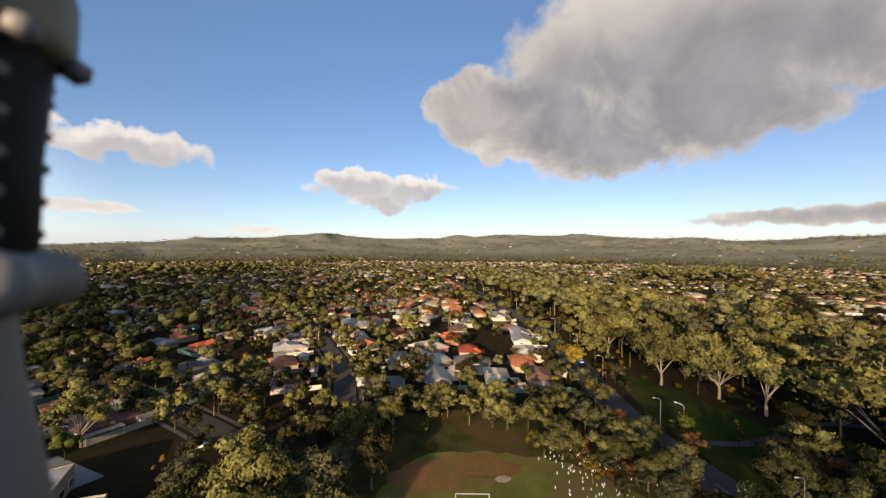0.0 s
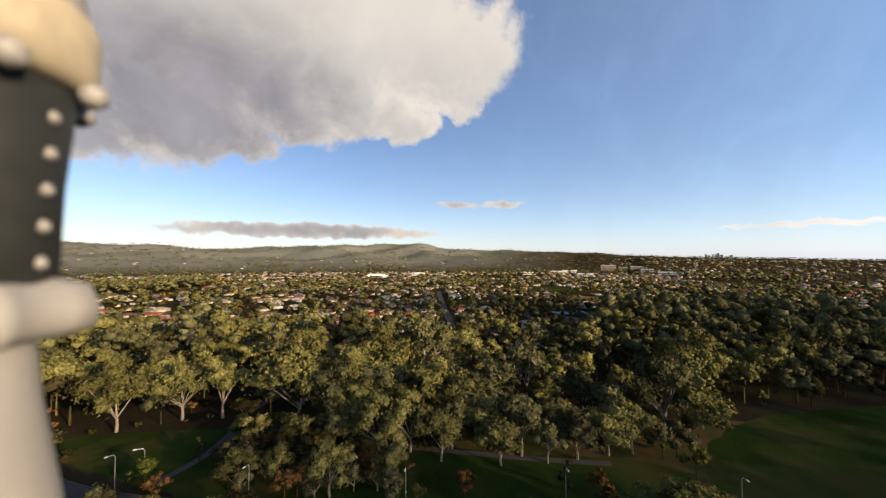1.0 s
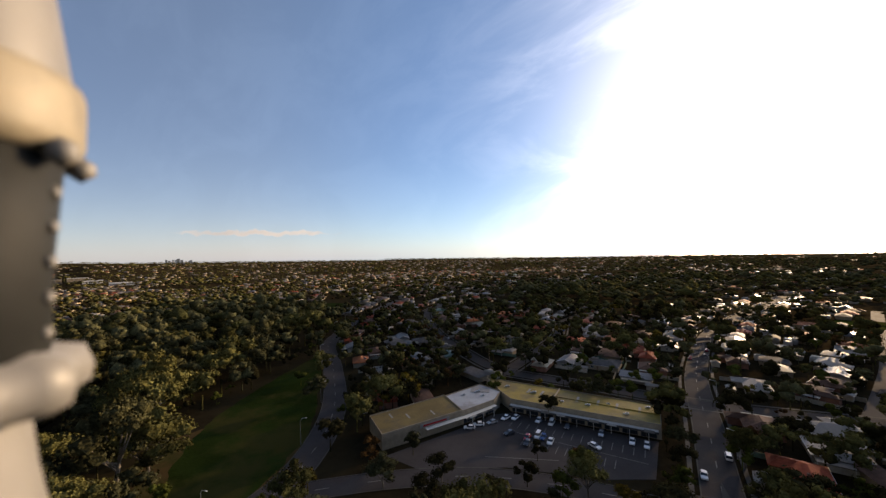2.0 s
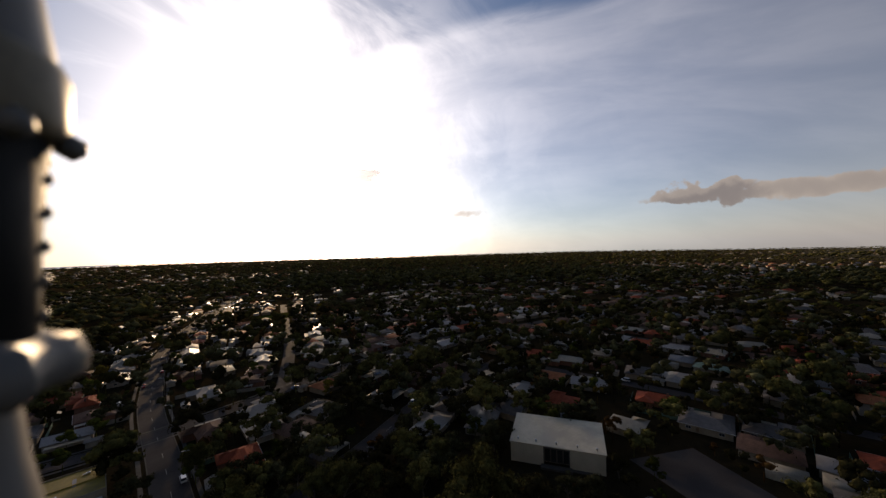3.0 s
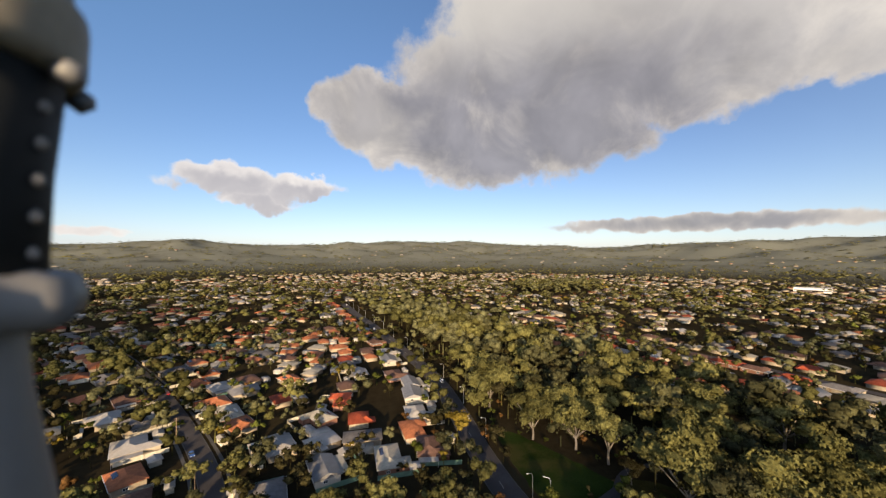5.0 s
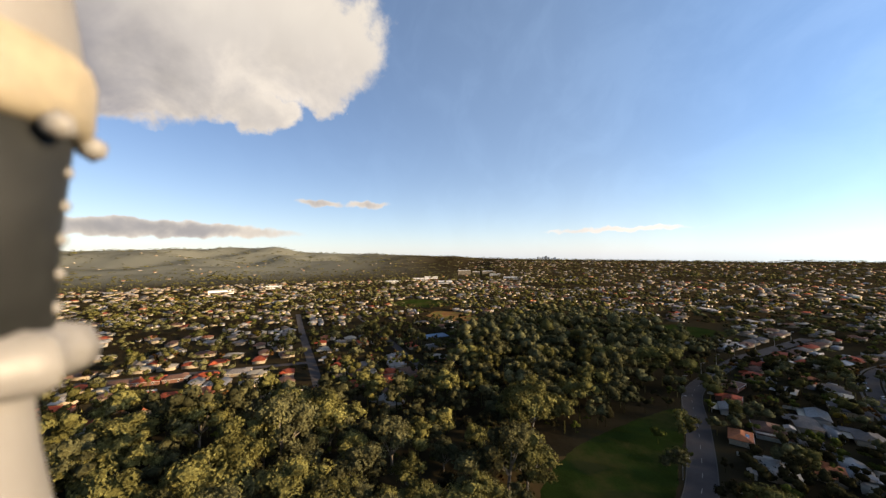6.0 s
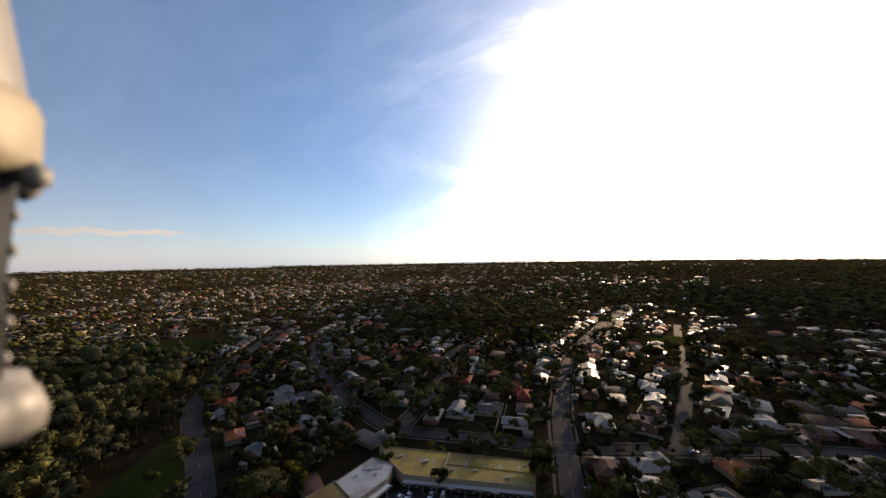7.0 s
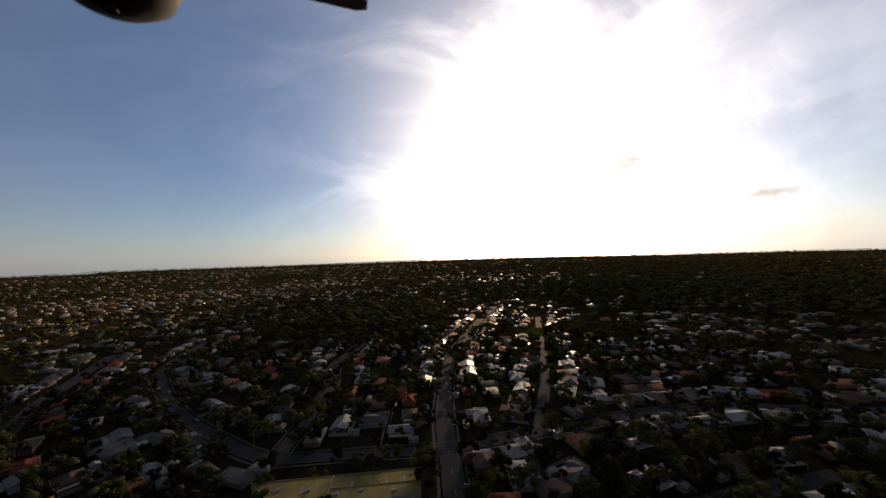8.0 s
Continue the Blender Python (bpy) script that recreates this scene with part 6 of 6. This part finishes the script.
part("wall", box(bmesh.new(), -2.2, -1.6, -0.1, 2.2, 1.6, 2.3), "fence", shed)
part("roof", roof_shape(bmesh.new(), -2.2, -1.6, 2.2, 1.6, 2.35, 0.8, True, 0.4), "roof_white", shed)
part("door", box(bmesh.new(), -0.5, -1.66, 0, 0.5, -1.6, 2.0), "timber", shed)
shelter = thing("shelter", Matrix.Translation((-117, 28, 0)) @ Matrix.Rotation(0.4, 4, "Z"), "white peaked shade shelter on posts", "shelter")
bm = bmesh.new()
bmesh.ops.create_cone(bm, cap_ends=True, segments=4, radius1=5.5, radius2=0.1, depth=2.2, matrix=Matrix.Translation((0, 0, 4.1)) @ Matrix.Rotation(math.pi / 4, 4, "Z"))
part("canopy", bm, "roof_white", shelter)
for sx in (-3, 3):
    for sy in (-3, 3):
        part("post", box(bmesh.new(), sx - 0.08, sy - 0.08, -0.1, sx + 0.08, sy + 0.08, 3.1), "steel", shelter)

# goal on the lawn
goal = thing("goal", Matrix.Translation((7, 75.5, 0.05)), "white tubular goal frame on the lawn", "goal")
for pts in ([(-3.6, 0, 0), (-3.6, 0, 2.3)], [(3.6, 0, 0), (3.6, 0, 2.3)], [(-3.6, 0, 2.3), (3.6, 0, 2.3)], [(-3.6, -2, 0), (3.6, -2, 0)], [(-3.6, 0, 2.3), (-3.6, -2, 0)], [(3.6, 0, 2.3), (3.6, -2, 0)]):
    part("bar", tube(bmesh.new(), pts, [0.06, 0.06], 6), "trim", goal)


# ---- street lamps, poles, fences ----
def make_lamp():
    t = thing("street_lamp", None, "grey steel street lamp beside the road", "street lamp", "street lamps")
    part("pole", tube(bmesh.new(), [(0, 0, -0.2), (0, 0, 8.6), (0.4, 0, 9.3), (1.9, 0, 9.6)], [0.11, 0.075, 0.06, 0.05], 8), "steel", t)
    part("lamp_head", box(bmesh.new(), 1.7, -0.15, 9.52, 2.5, 0.15, 9.68, 0.04), "trim", t)
    return t


def make_pole():
    t = thing("power_pole", None, "dark timber and steel power pole beside a street", "power pole", "power poles")
    part("pole", tube(bmesh.new(), [(0, 0, -0.2), (0, 0, 9.5)], [0.16, 0.11], 7), "timber", t)
    for z, w in ((9.1, 1.1), (8.2, 0.8)):
        part("crossarm", box(bmesh.new(), -w, -0.06, z, w, 0.06, z + 0.12), "timber", t)
    return t


STREET = {"lamp": make_lamp(), "pole": make_pole()}


def along(name, first, every, side, key, turn=0.0):
    w, line = LINES[name]
    run = every - first
    for i in range(1, len(line)):
        run += (line[i] - line[i - 1]).length
        if run >= every:
            run = 0.0
            d = (line[i] - line[i - 1]).normalized()
            p = line[i] + Vector((d.y, -d.x)) * side * (w / 2 + 1.1)
            place(STREET, key, Matrix.Translation((p.x, p.y, 0.02)) @ Matrix.Rotation(math.atan2(d.y, d.x) + math.pi / 2 * side, 4, "Z"))


along("main_road", 22, 38, -1, "lamp")
along("high_street", 30, 45, 1, "lamp")
along("crescent", 20, 46, 1, "pole")
along("north_street", 20, 46, -1, "pole")
along("school_street", 10, 46, 1, "pole")
along("west_street", 15, 46, 1, "pole")
place(STREET, "lamp", Matrix.Translation((72, 104, 0.02)) @ Matrix.Rotation(2.6, 4, "Z"))


def make_fence(long, material, label):
    t = thing("fence", None, label, "fence", "garden fences")
    part("panel", box(bmesh.new(), -long / 2, -0.03, -0.1, long / 2, 0.03, 1.75), material, t)
    part("rail", box(bmesh.new(), -long / 2, -0.05, 1.75, long / 2, 0.05, 1.83), material, t)
    for s in (-1, 1):
        part("post", box(bmesh.new(), s * long / 2 - 0.05, -0.06, -0.1, s * long / 2 + 0.05, 0.06, 1.88), material, t)
    return t


FENCES = {"cream": make_fence(18, "fence", "cream metal sheet fence between gardens"), "green": make_fence(18, "fence_green", "dark green metal sheet fence between gardens")}
count = 0
for x, y, turn, kind in single:
    if count >= 130:
        break
    for dx, dy, a in ((0, 13.5, 0), (10.2, 4, math.pi / 2)):
        px, py = x + dx * math.cos(turn) - dy * math.sin(turn), y + dx * math.sin(turn) + dy * math.cos(turn)
        if road_gap(px, py)[0][0] > 9 and not any_inside(BUILT + FOREST + list(LAWNS.values()), px, py) and all((px - s[0]) ** 2 + (py - s[1]) ** 2 > 72 for s in single):
            place(FENCES, "cream" if (x * 7 + y) % 5 > 1.2 else "green", Matrix.Translation((px, py, 0.0)) @ Matrix.Rotation(turn + a, 4, "Z"))
            count += 1

# sheds in back gardens
count = 0
for x, y, turn, kind in single:
    for dx, dy in ((-7.5, 10.0), (8.0, 9.5)):
        px, py = x + dx * math.cos(turn) - dy * math.sin(turn), y + dx * math.sin(turn) + dy * math.cos(turn)
        if count < 75 and road_gap(px, py)[0][0] > 4 and not any_inside(BUILT + FOREST + list(LAWNS.values()), px, py) and all((px - s[0]) ** 2 + (py - s[1]) ** 2 > 105 for s in taken):
            copy_thing(shed, Matrix.Translation((px, py, 0.0)) @ Matrix.Rotation(turn + (0 if dx < 0 else math.pi / 2), 4, "Z") @ Matrix.Diagonal((rng.uniform(0.8, 1.4), rng.uniform(0.8, 1.3), 1, 1)))
            count += 1
            break


# ---- cars ----
def make_car(colour, van, label):
    """A parked car, 4.4 m long along x: body, glasshouse, lamps and wheels."""
    t = thing("car", None, label, "car", "parked cars")
    bm = bmesh.new()
    side = [(-2.2, 0.35), (-2.2, 0.85), (-1.9, 0.95), (1.05, 0.95), (2.0, 0.78), (2.2, 0.6), (2.2, 0.35)]
    lft, rgt = [[bm.verts.new((x, s * 0.87, z)) for x, z in side] for s in (-1, 1)]
    bm.faces.new(lft)
    bm.faces.new(rgt[::-1])
    for i in range(len(side)):
        j = (i + 1) % len(side)
        bm.faces.new((lft[i], rgt[i], rgt[j], lft[j]))
    bmesh.ops.recalc_face_normals(bm, faces=bm.faces)
    part("body", bm, colour, t)
    x0, x1, x2, x3 = ((-2.15, -2.05, 0.7, 1.2) if van else (-1.9, -1.25, 0.25, 1.05))
    top = 1.75 if van else 1.42
    bm = bmesh.new()
    lo = [bm.verts.new(c) for c in ((x0, -0.84, 0.95), (x3, -0.84, 0.95), (x3, 0.84, 0.95), (x0, 0.84, 0.95))]
    hi = [bm.verts.new(c) for c in ((x1, -0.68, top), (x2, -0.68, top), (x2, 0.68, top), (x1, 0.68, top))]
    for i in range(4):
        j = (i + 1) % 4
        bm.faces.new((lo[i], lo[j], hi[j], hi[i]))
    bm.faces.new(hi)
    bm.faces.new(lo[::-1])
    part("window_glass", bm, "glass", t)
    part("roof_panel", box(bmesh.new(), x1, -0.69, top - 0.02, x2, 0.69, top + 0.05, 0.02), colour, t)
    for x in (-1.35, 1.35):
        for s in (-1, 1):
            bm = turned(bmesh.new(), [(0.05, -0.1), (0.3, -0.1), (0.32, -0.06), (0.32, 0.06), (0.3, 0.1), (0.05, 0.1)], 14)
            bm.transform(Matrix.Translation((x, s * 0.8, 0.32)) @ Matrix.Rotation(math.pi / 2, 4, "X"))
            part("wheel", bm, "rubber", t)
    for s in (-1, 1):
        part("headlight", box(bmesh.new(), 2.1, s * 0.62 - 0.16, 0.58, 2.215, s * 0.62 + 0.16, 0.7), "trim", t)
    return t


CARS = {"white": make_car("car_white", False, "white parked sedan on asphalt"), "van": make_car("car_white", True, "white parked van on asphalt"), "silver": make_car("car_silver", False, "silver parked sedan on asphalt"),
        "dark": make_car("car_dark", False, "dark grey parked sedan on asphalt"), "red": make_car("car_red", False, "red parked sedan on asphalt"), "blue": make_car("car_blue", False, "dark blue parked sedan on asphalt")}
bays = [(50, -139, 80, "white"), (53.5, -137, 75, "white"), (57, -131, 60, "silver"), (61, -127, 30, "white"), (63, -123, 28, "white"), (41, -141, 88, "white"), (36, -141, 90, "van"), (30, -141, 92, "dark"), (18, -141, 90, "silver"), (8, -140, 90, "white"),
        (3.5, -139.5, 90, "white"), (38, -129, 90, "van"), (33, -127, 92, "white"), (41, -126, 88, "red"), (36, -129, 90, "blue"), (40, -122.5, 90, "dark"), (19, -131, 150, "white"), (48, -126, 60, "dark")]
for x, y, turn, key in bays:
    place(CARS, key, Matrix.Translation((x, y, 0.08)) @ Matrix.Rotation(radians(turn), 4, "Z"))
cg = random.Random(5)
for name, n in (("main_road", 9), ("high_street", 7), ("back_street", 4), ("crescent", 7), ("side_street", 4), ("north_street", 5), ("school_street", 5), ("west_street", 5), ("shop_road", 3)):
    w, line = LINES[name]
    for k in range(n):
        i = cg.randrange(4, min(len(line) - 2, 75))
        d = (line[i + 1] - line[i - 1]).normalized()
        side = cg.choice((-1, 1))
        p = line[i] + Vector((d.y, -d.x)) * side * (w / 2 - (1.1 if name != "main_road" else 2.6))
        place(CARS, cg.choice(("white", "silver", "dark", "white", "red", "blue", "van", "silver")), Matrix.Translation((p.x, p.y, 0.115)) @ Matrix.Rotation(math.atan2(d.y, d.x) + (math.pi if side < 0 else 0), 4, "Z"))
for x, y, turn, key in ((-104, -25, 70, "white"), (-110, -30, 65, "dark"), (-66, 96, 30, "white")):
    place(CARS, key, Matrix.Translation((x, y, 0.07)) @ Matrix.Rotation(radians(turn), 4, "Z"))


# ---- far landmarks ----
def tower(name, az, far, w, d, h, storeys, bays_, wall, label, category, group=""):
    a = radians(az)
    x, y = far * math.sin(a), far * math.cos(a)
    g = float(height(x, y))
    t = thing(name, Matrix.Translation((x, y, g)) @ Matrix.Rotation(-a, 4, "Z"), label, category, group)
    part("wall", box(bmesh.new(), -w/2, -d/2, -6, w/2, d/2, h), wall, t)
    part("roof", box(bmesh.new(), -w/2 - 0.4, -d/2 - 0.4, h, w/2 + 0.4, d/2 + 0.4, h + 1.2), "trim", t)
    for s in range(storeys):
        z = h * (s + 0.35) / storeys
        part("window_band", box(bmesh.new(), -w/2 + 1, -d/2 - 0.15, z, w/2 - 1, -d/2 + 0.2, z + h / storeys * 0.28), "glass", t)
    return t


hosp = 1900.0
tower("hospital", 99.6, hosp, 66, 26, 24, 6, 10, "brick_cream", "distant cream hospital block with window bands", "hospital")
tower("hospital", 103.2, hosp + 30, 50, 26, 19, 5, 8, "brick_cream", "distant cream hospital block with window bands", "hospital")
tower("hospital", 101.5, hosp + 60, 40, 20, 14, 4, 6, "brick_cream", "distant pale hospital wing between taller blocks", "hospital")
cg = random.Random(9)
for k in range(9):
    tower("city_tower", 111.2 + 0.33 * k + cg.uniform(-0.1, 0.1), 4050 + cg.uniform(-60, 60), cg.uniform(14, 24), 18, cg.uniform(16, 30) + (12 if k in (3, 4) else 0), 8, 4, cg.choice(("roof_white", "render_white", "trim")), "distant pale city tower on the plain", "tower", "city towers")
for az, far, w in ((92.5, 1500, 70), (94.2, 1620, 60), (104.5, 1700, 50), (88.0, 1350, 55), (107.0, 1500, 60), (64.0, 1150, 60), (70.5, 1250, 45), (96.5, 1300, 50)):
    tower("warehouse", az, far, w, 30, 8, 1, 4, "trim", "large pale warehouse among trees", "warehouse", "warehouses")

# the sea far off below the sun
bm = bmesh.new()
ring = [bm.verts.new((r * math.sin(radians(a)), r * math.cos(radians(a)), 3.0 + (4 if r > 4300 else 0))) for r, arc in ((4180, range(160, 183, 2)), (4880, range(182, 159, -2))) for a in arc]
bm.faces.new(ring)
bmesh.ops.recalc_face_normals(bm, faces=bm.faces)
M["water"] = paint("water", (0.05, 0.07, 0.09), 0.3, 0.1, 0.02, 0.5, 0.2, spec=0.6)
tagged(solid("water", bm, "water"), "strip of bright sea near the horizon", "sea", kind="structure")

# white guards round young plants at the lawn's edge
def tree_guard(m):
    bm = box(bmesh.new(), -0.08, -0.08, 0.0, 0.08, 0.08, 0.42)
    bmesh.ops.delete(bm, geom=[f for f in bm.faces if abs(f.normal.z) > 0.9], context="FACES_ONLY")
    box(bm, 0.11, -0.015, -0.1, 0.14, 0.015, 0.65)
    ob = solid("tree_guard", bm, "trim")
    ob.matrix_basis = m
    return tagged(ob, "white plastic guard round a young plant in rough grass", "tree guard", "tree guards")


guard, q = None, random.Random(77)
for k in range(105):
    x, y = q.gauss(37, 5.5), q.uniform(77, 98)
    m = Matrix.Translation((x, y, 0.05)) @ Matrix.Rotation(q.uniform(0, 3), 4, "Z") @ Matrix.Rotation(q.gauss(0, 0.08), 4, "X")
    if guard is None:
        guard = tree_guard(m)
    else:
        copy_thing(guard, m)
